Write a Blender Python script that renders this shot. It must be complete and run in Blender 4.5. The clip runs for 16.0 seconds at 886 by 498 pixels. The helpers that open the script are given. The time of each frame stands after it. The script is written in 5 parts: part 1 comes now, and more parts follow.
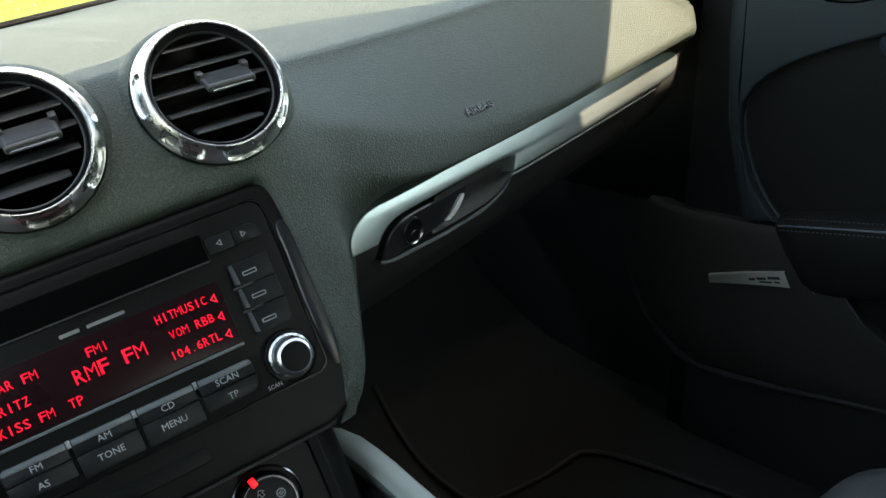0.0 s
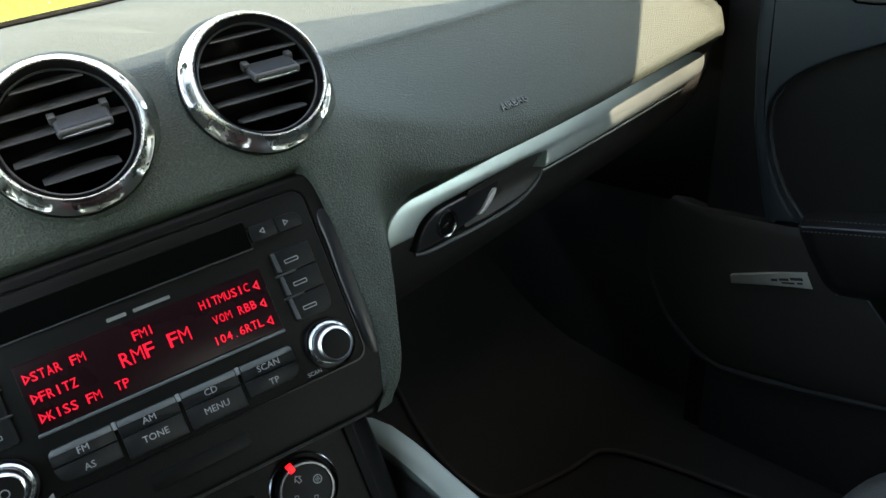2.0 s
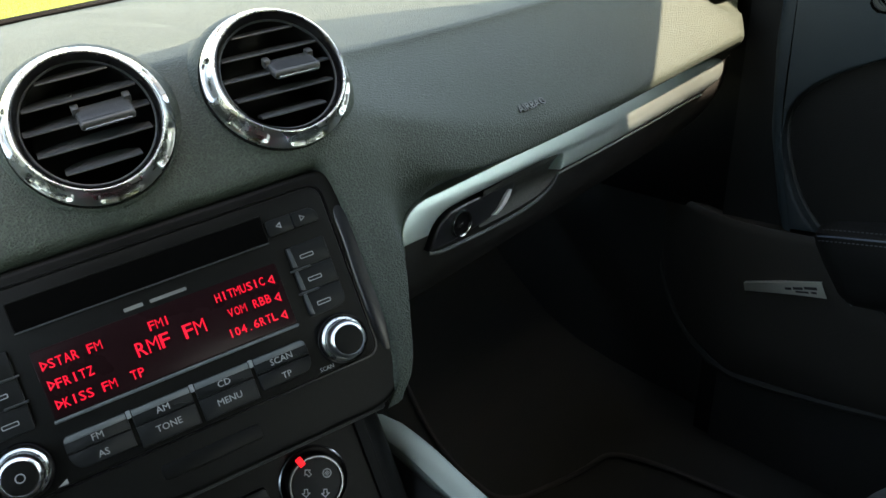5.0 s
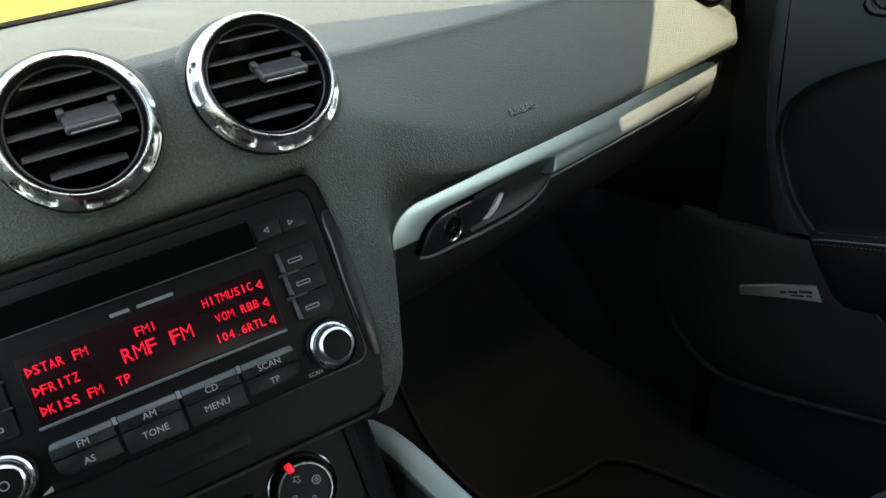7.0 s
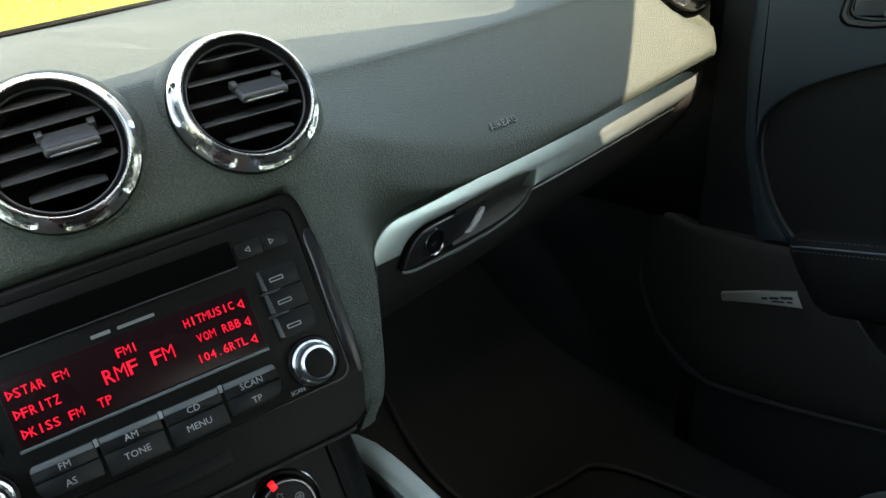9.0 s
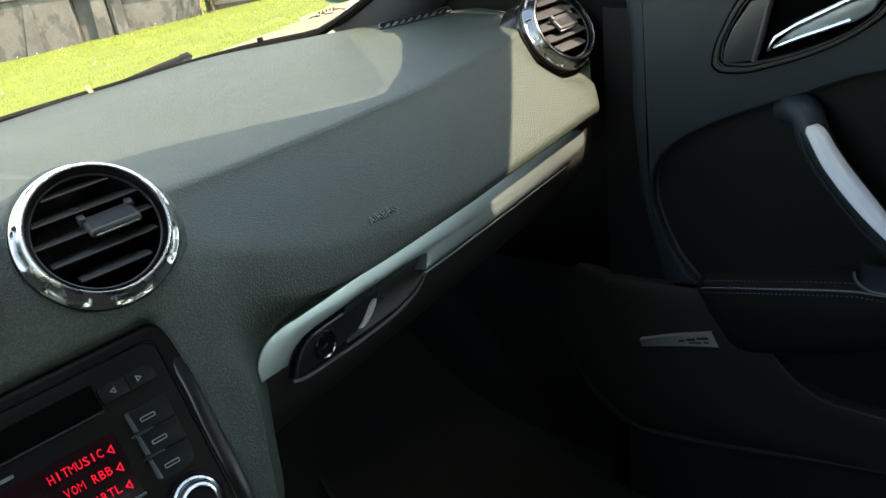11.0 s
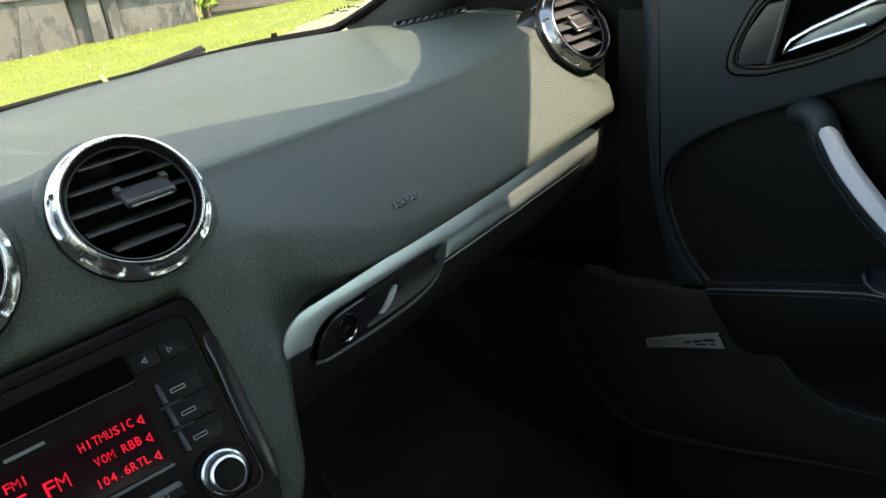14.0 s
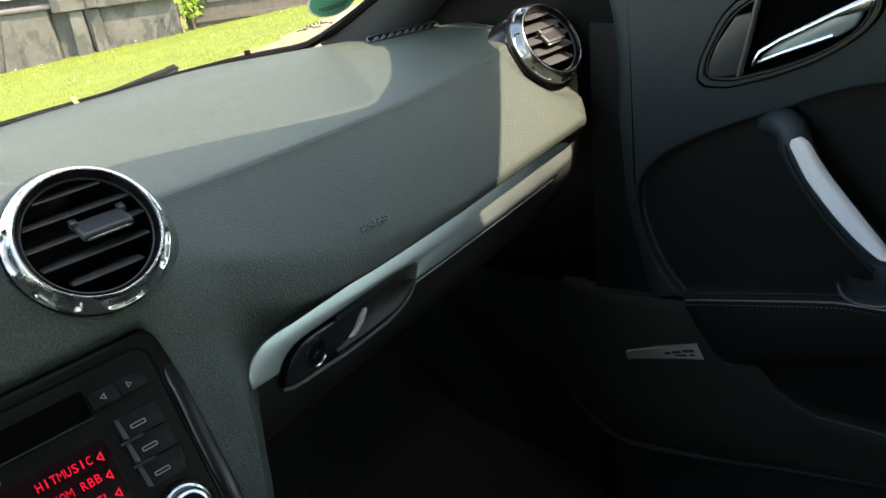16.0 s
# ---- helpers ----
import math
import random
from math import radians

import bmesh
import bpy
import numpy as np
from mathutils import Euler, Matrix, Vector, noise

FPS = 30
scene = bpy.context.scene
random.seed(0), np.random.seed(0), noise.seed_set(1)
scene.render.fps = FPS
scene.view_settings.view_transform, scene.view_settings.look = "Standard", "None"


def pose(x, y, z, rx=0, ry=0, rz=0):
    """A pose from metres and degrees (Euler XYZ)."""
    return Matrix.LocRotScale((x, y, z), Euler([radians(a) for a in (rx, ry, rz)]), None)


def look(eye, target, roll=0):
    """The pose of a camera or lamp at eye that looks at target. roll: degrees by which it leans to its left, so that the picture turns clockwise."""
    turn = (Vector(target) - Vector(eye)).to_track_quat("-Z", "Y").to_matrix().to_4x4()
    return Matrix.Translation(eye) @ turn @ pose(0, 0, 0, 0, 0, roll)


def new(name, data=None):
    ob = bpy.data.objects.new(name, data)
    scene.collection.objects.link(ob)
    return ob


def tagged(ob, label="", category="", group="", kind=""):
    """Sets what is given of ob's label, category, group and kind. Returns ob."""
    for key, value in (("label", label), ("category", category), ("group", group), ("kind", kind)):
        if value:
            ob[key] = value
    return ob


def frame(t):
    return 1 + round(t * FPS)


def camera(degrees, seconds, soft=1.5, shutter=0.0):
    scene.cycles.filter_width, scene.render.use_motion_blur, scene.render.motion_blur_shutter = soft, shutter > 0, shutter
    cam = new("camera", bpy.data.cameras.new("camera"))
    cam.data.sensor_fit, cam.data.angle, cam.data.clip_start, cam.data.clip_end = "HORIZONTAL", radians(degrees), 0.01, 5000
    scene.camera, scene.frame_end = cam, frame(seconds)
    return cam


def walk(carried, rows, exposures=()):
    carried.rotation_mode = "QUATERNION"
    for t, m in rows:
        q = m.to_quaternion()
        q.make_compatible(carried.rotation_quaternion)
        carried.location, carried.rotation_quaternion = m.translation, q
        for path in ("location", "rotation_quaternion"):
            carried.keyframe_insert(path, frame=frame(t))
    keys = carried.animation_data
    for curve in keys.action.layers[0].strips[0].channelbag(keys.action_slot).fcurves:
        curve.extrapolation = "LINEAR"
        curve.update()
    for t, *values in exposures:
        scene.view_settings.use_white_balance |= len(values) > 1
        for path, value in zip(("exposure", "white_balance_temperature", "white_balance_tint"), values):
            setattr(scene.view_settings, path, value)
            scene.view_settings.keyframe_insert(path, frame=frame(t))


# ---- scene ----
cam = camera(57.34, 16.0)
PATH = [
    (0, -0.1376, 0.0000, 1.1500, -46.675, -30.738, -4.881),
    (0.5, -0.1378, 0.0044, 1.1490, -46.816, -30.676, -4.826),
    (1, -0.1438, 0.0040, 1.1512, -46.648, -30.587, -4.955),
    (1.5, -0.1477, 0.0049, 1.1505, -46.330, -30.505, -5.104),
    (2, -0.1575, 0.0092, 1.1484, -46.111, -30.534, -4.348),
    (2.5, -0.1587, 0.0129, 1.1451, -45.835, -30.610, -3.574),
    (3, -0.1618, 0.0102, 1.1480, -45.625, -30.609, -3.481),
    (3.5, -0.1588, 0.0101, 1.1485, -45.458, -30.525, -3.540),
    (4, -0.1608, 0.0080, 1.1494, -45.166, -30.496, -3.640),
    (6.5, -0.1574, 0.0067, 1.1482, -45.023, -30.323, -3.235),
    (7, -0.1544, 0.0046, 1.1471, -45.128, -30.085, -3.559),
    (7.5, -0.1497, 0.0062, 1.1468, -45.566, -30.222, -3.354),
    (8, -0.1512, 0.0045, 1.1482, -45.908, -30.147, -3.387),
    (10.3, -0.1294, -0.0010, 1.1673, -46.958, -29.938, -4.200),
    (10.5, -0.1202, -0.0032, 1.1683, -47.870, -29.082, -5.129),
    (11, -0.0951, -0.0130, 1.1806, -50.751, -27.544, -7.792),
    (11.5, -0.0923, -0.0130, 1.1809, -52.141, -26.995, -8.540),
    (12, -0.0948, -0.0140, 1.1789, -52.633, -26.867, -8.424),
    (12.5, -0.1115, -0.0051, 1.1756, -52.429, -26.798, -8.124),
    (13, -0.1145, -0.0059, 1.1730, -52.223, -26.777, -6.840),
    (13.5, -0.1150, -0.0011, 1.1685, -52.004, -26.783, -6.423),
    (14, -0.1222, 0.0007, 1.1679, -51.726, -26.710, -5.997),
    (14.5, -0.1197, -0.0005, 1.1674, -51.541, -26.656, -5.562),
    (15, -0.1127, -0.0029, 1.1703, -51.330, -26.611, -5.699),
    (15.5, -0.1065, -0.0071, 1.1739, -52.139, -26.496, -6.528),
    (16, -0.1038, -0.0082, 1.1748, -52.484, -26.383, -6.863),
]
walk(cam, [(t, pose(x, y, z, 90 + pitch, 0, yaw) @ pose(0, 0, 0, 0, 0, roll)) for t, x, y, z, yaw, pitch, roll in PATH], [(0.0, 3.86, 9900, 4), (8.2, 3.86, 9900, 4), (10.5, 3.66, 9600, 4), (11.0, 3.43, 9300, 4), (16.0, 3.42, 9300, 4)])

# ---- light ----
SUN_WAY = Vector((-0.05, 0.58, -0.81)).normalized()      # the way the sunlight travels
world = bpy.data.worlds.new("sky")
scene.world = world
world.use_nodes = True
wn = world.node_tree
sky = wn.nodes.new("ShaderNodeTexSky")
sky.sky_type, sky.sun_disc = "NISHITA", False
sky.sun_elevation = math.asin(-SUN_WAY.z)
sky.sun_rotation = math.atan2(-SUN_WAY.x, -SUN_WAY.y)
wn.nodes["Background"].inputs["Strength"].default_value = 0.15
wn.links.new(sky.outputs["Color"], wn.nodes["Background"].inputs["Color"])
sun_data = bpy.data.lights.new("sun", "SUN")
sun_data.energy, sun_data.angle, sun_data.color = 1.92, radians(0.6), (1.0, 0.885, 0.92)
sun = new("sun", sun_data)
sun.matrix_world = look((0, 0, 0), SUN_WAY)


# ---- materials ----
def material(name, colour, rough=0.5, metal=0.0, grain=0.0, grain_size=400.0, bump=0.0, spread=0.25, dirt=0.15, dirt_size=9.0,
             coat=0.0, pattern="noise", sheen=0.0, spec=0.5):
    """A principled material with colour and roughness varied at a fine and a coarse scale."""
    m = bpy.data.materials.new(name)
    m.use_nodes = True
    n, l = m.node_tree.nodes, m.node_tree.links
    b = n["Principled BSDF"]
    b.inputs["Metallic"].default_value = metal
    b.inputs["Coat Weight"].default_value = coat
    b.inputs["Coat Roughness"].default_value = 0.08
    b.inputs["Sheen Weight"].default_value = sheen
    b.inputs["Specular IOR Level"].default_value = spec
    co = n.new("ShaderNodeTexCoord")
    coarse = n.new("ShaderNodeTexNoise")
    coarse.inputs["Scale"].default_value, coarse.inputs["Detail"].default_value = dirt_size, 6.0
    l.new(co.outputs["Object"], coarse.inputs["Vector"])
    if pattern == "cells":
        fine = n.new("ShaderNodeTexVoronoi")
        fine.inputs["Scale"].default_value = grain_size
        fine_out = fine.outputs["Distance"]
    else:
        fine = n.new("ShaderNodeTexNoise")
        fine.inputs["Scale"].default_value, fine.inputs["Detail"].default_value = grain_size, 3.0
        fine_out = fine.outputs["Fac"]
    l.new(co.outputs["Object"], fine.inputs["Vector"])
    mixed = n.new("ShaderNodeMath")
    mixed.operation = "MULTIPLY_ADD"
    l.new(fine_out, mixed.inputs[0])
    mixed.inputs[1].default_value = grain
    l.new(coarse.outputs["Fac"], mixed.inputs[2])
    ramp = n.new("ShaderNodeMapRange")
    ramp.inputs["From Min"].default_value, ramp.inputs["From Max"].default_value = 0.25, 0.75 + grain
    ramp.inputs["To Min"].default_value, ramp.inputs["To Max"].default_value = 1 - spread, 1 + spread
    l.new(mixed.outputs[0], ramp.inputs["Value"])
    tint = n.new("ShaderNodeVectorMath")
    tint.operation = "SCALE"
    tint.inputs[0].default_value = colour
    l.new(ramp.outputs[0], tint.inputs["Scale"])
    l.new(tint.outputs["Vector"], b.inputs["Base Color"])
    rr = n.new("ShaderNodeMapRange")
    rr.inputs["From Min"].default_value, rr.inputs["From Max"].default_value = 0.3, 0.7
    rr.inputs["To Min"].default_value, rr.inputs["To Max"].default_value = max(0.02, rough * (1 - dirt)), min(1, rough * (1 + dirt))
    l.new(coarse.outputs["Fac"], rr.inputs["Value"])
    l.new(rr.outputs[0], b.inputs["Roughness"])
    if bump:
        bp = n.new("ShaderNodeBump")
        bp.inputs["Strength"].default_value, bp.inputs["Distance"].default_value = min(1.0, bump), 0.0008 if bump < 1 else 0.0012
        l.new(fine_out, bp.inputs["Height"])
        l.new(bp.outputs["Normal"], b.inputs["Normal"])
    return m


def glow(name, colour, strength):
    m = bpy.data.materials.new(name)
    m.use_nodes = True
    b = m.node_tree.nodes["Principled BSDF"]
    b.inputs["Base Color"].default_value = (*[c * 0.2 for c in colour], 1)
    b.inputs["Emission Color"].default_value = (*colour, 1)
    b.inputs["Emission Strength"].default_value = strength
    return m


def clear_glass(name, tint):
    m = bpy.data.materials.new(name)
    m.use_nodes = True
    n, l = m.node_tree.nodes, m.node_tree.links
    n.remove(n["Principled BSDF"])
    t, g, f, x = (n.new("ShaderNode" + k) for k in ("BsdfTransparent", "BsdfGlossy", "Fresnel", "MixShader"))
    t.inputs["Color"].default_value = (*tint, 1)
    g.inputs["Roughness"].default_value = 0.02
    f.inputs["IOR"].default_value = 1.2
    l.new(f.outputs[0], x.inputs[0])
    l.new(t.outputs[0], x.inputs[1])
    l.new(g.outputs[0], x.inputs[2])
    l.new(x.outputs[0], n["Material Output"].inputs["Surface"])
    return m


SKIN = material("grained_dash_plastic", (0.0318, 0.0425, 0.0345), 0.62, grain=1.8, grain_size=800, bump=0.75, spread=0.60, dirt=0.06, dirt_size=14, pattern="cells", spec=0.36)
RECESS = material("grained_recess_plastic", (0.020, 0.0225, 0.0185), 0.55, grain=1.0, grain_size=1000, bump=0.45, spread=0.3, pattern="cells")
BLACK = material("matt_black_plastic", (0.026, 0.0285, 0.028), 0.6, grain=0.3, grain_size=900, bump=0.25, spec=0.3)
SATIN = material("satin_black_plastic", (0.0040, 0.0043, 0.0042), 0.46, grain=0.2, grain_size=1500, bump=0.08, spec=0.12)
GLOSS = material("gloss_black_plastic", (0.005, 0.005, 0.0055), 0.22, grain=0.2, grain_size=60, spec=0.25)
SLAT = material("vent_slat_plastic", (0.034, 0.036, 0.038), 0.42, grain=0.3, grain_size=900, bump=0.15, spec=0.5)
CHROME = material("polished_chrome", (0.60, 0.62, 0.62), 0.27, metal=1.0, spread=0.06, dirt=0.4, dirt_size=60)
SATIN_CHROME = material("satin_chrome", (0.62, 0.64, 0.66), 0.26, metal=1.0, spread=0.06)
ALU = material("brushed_aluminium_trim", (0.480, 0.580, 0.560), 0.40, metal=0.95, grain=0.25, grain_size=500, spread=0.06)
DOOR_TOP = material("soft_door_skin", (0.0130, 0.0212, 0.0258), 0.55, grain=0.35, grain_size=1000, bump=0.25, pattern="cells", spec=0.35)
LEATHER = material("black_leather", (0.0112, 0.0116, 0.0116), 0.5, grain=0.4, grain_size=700, bump=0.25, pattern="cells", spec=0.11)
CARPET = material("black_carpet", (0.0185, 0.0195, 0.0185), 0.95, grain=0.6, grain_size=900, bump=0.8, sheen=0.1, spec=0.1)
FABRIC = material("headliner_fabric", (0.05, 0.05, 0.05), 0.9, grain=0.4, grain_size=700, bump=0.3, spec=0.2)
KEY = material("radio_key_plastic", (0.0098, 0.0110, 0.0116), 0.4, grain=0.2, grain_size=1200, bump=0.05, spec=0.12)
KEY_EDGE = material("grey_key_edge", (0.085, 0.098, 0.104), 0.36, grain=0.2, grain_size=1200)
DISPLAY = material("dark_display_window", (0.012, 0.0045, 0.0055), 0.28, grain=0.1, grain_size=40, spec=0.08)
SPACER = material("pale_grey_spacer", (0.17, 0.185, 0.19), 0.38)
CHAMFER = material("bluish_key_chamfer", (0.036, 0.043, 0.048), 0.35)
PRINT = material("grey_print", (0.26, 0.27, 0.27), 0.5, grain=0.1)
# Paler than the dash skin: the lit edges of the relief put into colour.
WORD = material("embossed_word", (0.042, 0.048, 0.044), 0.4, grain=0.2)
# Near-black sheets that paint the shade of openings, grooves and recesses.
SHADE_BLACK = material("opening_shade_black", (0.0012, 0.0012, 0.0012), 0.8, spec=0.02)
GLOSS_EDGE = material("gloss_edge_strip", (0.010, 0.011, 0.013), 0.32, spec=0.5)
BADGE = material("brushed_badge_metal", (0.60, 0.60, 0.53), 0.38, metal=0.72, spread=0.1)
RED = glow("red_display_light", (1.0, 0.003, 0.045), 0.082)
RED_LAMP = glow("red_pointer_light", (1.0, 0.012, 0.03), 0.14)
OPENER_RIM = material("dark_grey_opener_plastic", (0.024, 0.028, 0.030), 0.36, grain=0.2, grain_size=1200, spec=0.5)
# Pale and without metal: the sky's reflection is put into the colour.
GRIP_PALE = material("sky_pale_grip_metal", (0.86, 0.89, 0.96), 0.34, metal=0.0, grain=0.2, grain_size=500, spread=0.06)
SEAT_GREY = material("satin_grey_cup_plastic", (0.018, 0.022, 0.026), 0.40, grain=0.2, grain_size=900)
THREAD = material("dark_grey_thread", (0.035, 0.042, 0.046), 0.7)
FADED = material("faded_print", (0.15, 0.155, 0.15), 0.5)
RAIL = material("matt_rail_aluminium", (0.235, 0.270, 0.245), 0.50, metal=0.55, grain=0.25, grain_size=500, spread=0.08)
DARK_CHROME = material("dark_chrome", (0.22, 0.23, 0.24), 0.24, metal=1.0, spread=0.06)
PILLAR_CLOTH = material("dark_pillar_trim", (0.034, 0.037, 0.039), 0.75, grain=0.4, grain_size=500, bump=0.4, spec=0.2)
WIPER = material("satin_black_wiper", (0.011, 0.013, 0.015), 0.5, grain=0.2, grain_size=900, spec=0.12)
TAPE = material("yellowed_tape", (0.14, 0.16, 0.07), 0.5, spread=0.15)
LEVER_METAL = material("satin_lever_metal", (0.35, 0.43, 0.49), 0.36, metal=0.9, spread=0.06)
LEVER_CHROME = material("polished_lever_chrome", (0.62, 0.66, 0.70), 0.22, metal=1.0, spread=0.05)
LIP_GREY = material("dark_grey_lip_plastic", (0.07, 0.078, 0.078), 0.35, grain=0.2, grain_size=900)
LATCH_METAL = material("bright_latch_metal", (0.62, 0.63, 0.62), 0.4, metal=0.3, spread=0.08)
LID = material("grained_black_lid", (0.021, 0.0215, 0.021), 0.6, grain=0.4, grain_size=800, bump=0.3, spec=0.3)
LOWER = material("matt_black_lower_plastic", (0.0225, 0.021, 0.0185), 0.65, grain=0.4, grain_size=700, bump=0.3, spec=0.25)
SEAM = material("glossy_leather_seam", (0.095, 0.115, 0.135), 0.25, grain=0.2, grain_size=700, spec=0.8)
GLASS = clear_glass("windscreen_glass", (0.705, 0.685, 0.69))
RUBBER = material("rubber_and_gap_black", (0.0045, 0.0048, 0.0048), 0.6, grain=0.3, spec=0.06)
PAINT = material("cream_car_paint", (0.62, 0.56, 0.46), 0.3, coat=0.6, spread=0.05)
STICKER = material("green_sticker", (0.02, 0.22, 0.15), 0.5, spread=0.1)
STICKER_EDGE = material("pale_sticker_rim", (0.6, 0.6, 0.55), 0.5)
INK = material("dark_print", (0.03, 0.03, 0.03), 0.6)


def ground_grass():
    m = material("meadow_grass", (0.118, 0.153, 0.034), 0.9, grain=1.0, grain_size=14, spread=0.45, dirt_size=1.6, spec=0.1)
    return m


GRASS = ground_grass()
BLADE = material("grass_blades", (0.188, 0.25, 0.045), 0.7, grain=0.4, grain_size=3, spread=0.4, dirt_size=2, spec=0.2)


def old_plaster():
    """Grey plaster, broken away in large patches from darker concrete."""
    m = material("patchy_old_plaster", (0.118, 0.119, 0.108), 0.92, grain=0.5, grain_size=16, bump=0.4, spread=0.35, dirt_size=3.0, spec=0.2)
    n, l = m.node_tree.nodes, m.node_tree.links
    b = n["Principled BSDF"]
    fine = b.inputs["Base Color"].links[0].from_socket
    co, patch, edge, mix = n.new("ShaderNodeTexCoord"), n.new("ShaderNodeTexNoise"), n.new("ShaderNodeMapRange"), n.new("ShaderNodeMix")
    patch.inputs["Scale"].default_value, patch.inputs["Detail"].default_value, patch.inputs["Roughness"].default_value = 2.4, 8.0, 0.62
    streak = n.new("ShaderNodeMapping")
    streak.inputs["Scale"].default_value = (1.0, 1.0, 0.5)
    l.new(co.outputs["Object"], streak.inputs["Vector"])
    l.new(streak.outputs["Vector"], patch.inputs["Vector"])
    edge.inputs["From Min"].default_value, edge.inputs["From Max"].default_value = 0.47, 0.52
    l.new(patch.outputs["Fac"], edge.inputs["Value"])
    mix.data_type = "RGBA"
    l.new(edge.outputs[0], mix.inputs["Factor"])
    l.new(fine, mix.inputs[6])
    dark = n.new("ShaderNodeVectorMath")
    dark.operation = "MULTIPLY"
    dark.inputs[1].default_value = (0.64, 0.67, 0.68)
    l.new(fine, dark.inputs[0])
    l.new(dark.outputs["Vector"], mix.inputs[7])
    l.new(mix.outputs[2], b.inputs["Base Color"])
    return m


CONCRETE = old_plaster()
# Darker plaster that paints the shade in the niche and on one pier.
SHADED_PLASTER = material("shaded_dark_plaster", (0.098, 0.101, 0.094), 0.9, grain=0.5, grain_size=9, bump=0.3, spread=0.4, dirt_size=2.5, spec=0.2)
SAND = material("pale_sandy_ground", (0.19, 0.175, 0.12), 0.95, grain=0.5, grain_size=30, spread=0.3, dirt_size=2.0, spec=0.1)
PLANK = material("weathered_fence_wood", (0.085, 0.080, 0.070), 0.9, grain=0.5, grain_size=8, spread=0.4)
SHEET = material("pale_roof_sheet", (0.42, 0.42, 0.40), 0.8, grain=0.5, grain_size=5, spread=0.5, dirt_size=2.0)
COPING = material("dark_wall_coping", (0.09, 0.085, 0.08), 0.9, grain=0.5, grain_size=9, spread=0.4)
PETAL = material("white_petals", (0.55, 0.55, 0.42), 0.7)
LEAF = material("young_leaves", (0.13, 0.24, 0.02), 0.6, grain=0.4, grain_size=6, spread=0.4)
BARK = material("bark", (0.10, 0.08, 0.05), 0.9, grain=0.5, grain_size=20)
WOOD = material("pale_stake_wood", (0.3, 0.22, 0.13), 0.8, grain=0.5, grain_size=20)


# ---- helpers of the build ----
def part(name, bm, mat, parent=None, label="", smooth=True, angle=40.0):
    me = bpy.data.meshes.new(name)
    bm.normal_update()
    bm.to_mesh(me)
    bm.free()
    me.materials.append(mat)
    if smooth:
        for p in me.polygons:
            p.use_smooth = True
        me.set_sharp_from_angle(angle=radians(angle))
    ob = new(name, me)
    if parent:
        ob.parent = parent
    if label:
        ob["label"] = label
    return ob


def thing(name, label, category, m=None, group="", kind=""):
    ob = new(name)
    ob.empty_display_size = 0.02
    if m is not None:
        ob.matrix_basis = m
    return tagged(ob, label, category, group, kind)


def basis(o, x, y, z):
    m = Matrix.Identity(4)
    for c, v in enumerate((x, y, z, o)):
        for r in range(3):
            m[r][c] = v[r]
    return m


def rounded(x0, y0, x1, y1, r, n=6):
    """A rounded rectangle as a loop of (x, y); r: one radius or four (from lower left, counter-clockwise)."""
    rs = r if isinstance(r, (tuple, list)) else (r,) * 4
    out = []
    for (cx, cy, sx, sy, a), q in zip(((x0, y0, 1, 1, 180), (x1, y0, -1, 1, 270), (x1, y1, -1, -1, 0), (x0, y1, 1, -1, 90)), rs):
        q = max(q, 1e-5)
        for k in range(n + 1):
            t = radians(a + 90 * k / n)
            out.append((cx + sx * q + q * math.cos(t), cy + sy * q + q * math.sin(t)))
    return out


def prism(bm, loop, z0, z1, bevel=0.0, seg=2, m=None):
    """Extrudes a loop of (x, y) from z0 to z1, with its upper edge rounded."""
    m = m or Matrix.Identity(4)
    low = [bm.verts.new(m @ Vector((x, y, z0))) for x, y in loop]
    if bevel:
        cx, cy = sum(p[0] for p in loop) / len(loop), sum(p[1] for p in loop) / len(loop)
    rings, n = [low], len(loop)
    steps = [(0.0, z1)] if not bevel else [(bevel * (1 - math.cos(a)), z1 - bevel + bevel * math.sin(a)) for a in [math.pi / 2 * k / seg for k in range(seg + 1)]]
    for inset, z in steps:
        ring = []
        for k in range(n):
            p, q, s = Vector(loop[k - 1]), Vector(loop[k]), Vector(loop[(k + 1) % n])
            d1, d2 = (q - p), (s - q)
            d1 = d1.normalized() if d1.length > 1e-9 else d2.normalized()
            d2 = d2.normalized() if d2.length > 1e-9 else d1
            nn = Vector((-(d1.y + d2.y), d1.x + d2.x))
            nn = nn.normalized() if nn.length > 1e-6 else Vector((0, 0))
            c = q + nn * inset / max(0.5, nn.dot(Vector((-d1.y, d1.x))) if nn.length else 1)
            ring.append(bm.verts.new(m @ Vector((c.x, c.y, z))))
        rings.append(ring)
    for a, b in zip(rings, rings[1:]):
        for k in range(n):
            bm.faces.new((a[k], a[(k + 1) % n], b[(k + 1) % n], b[k]))
    bm.faces.new(rings[-1])
    bm.faces.new(low[::-1])
    return bm


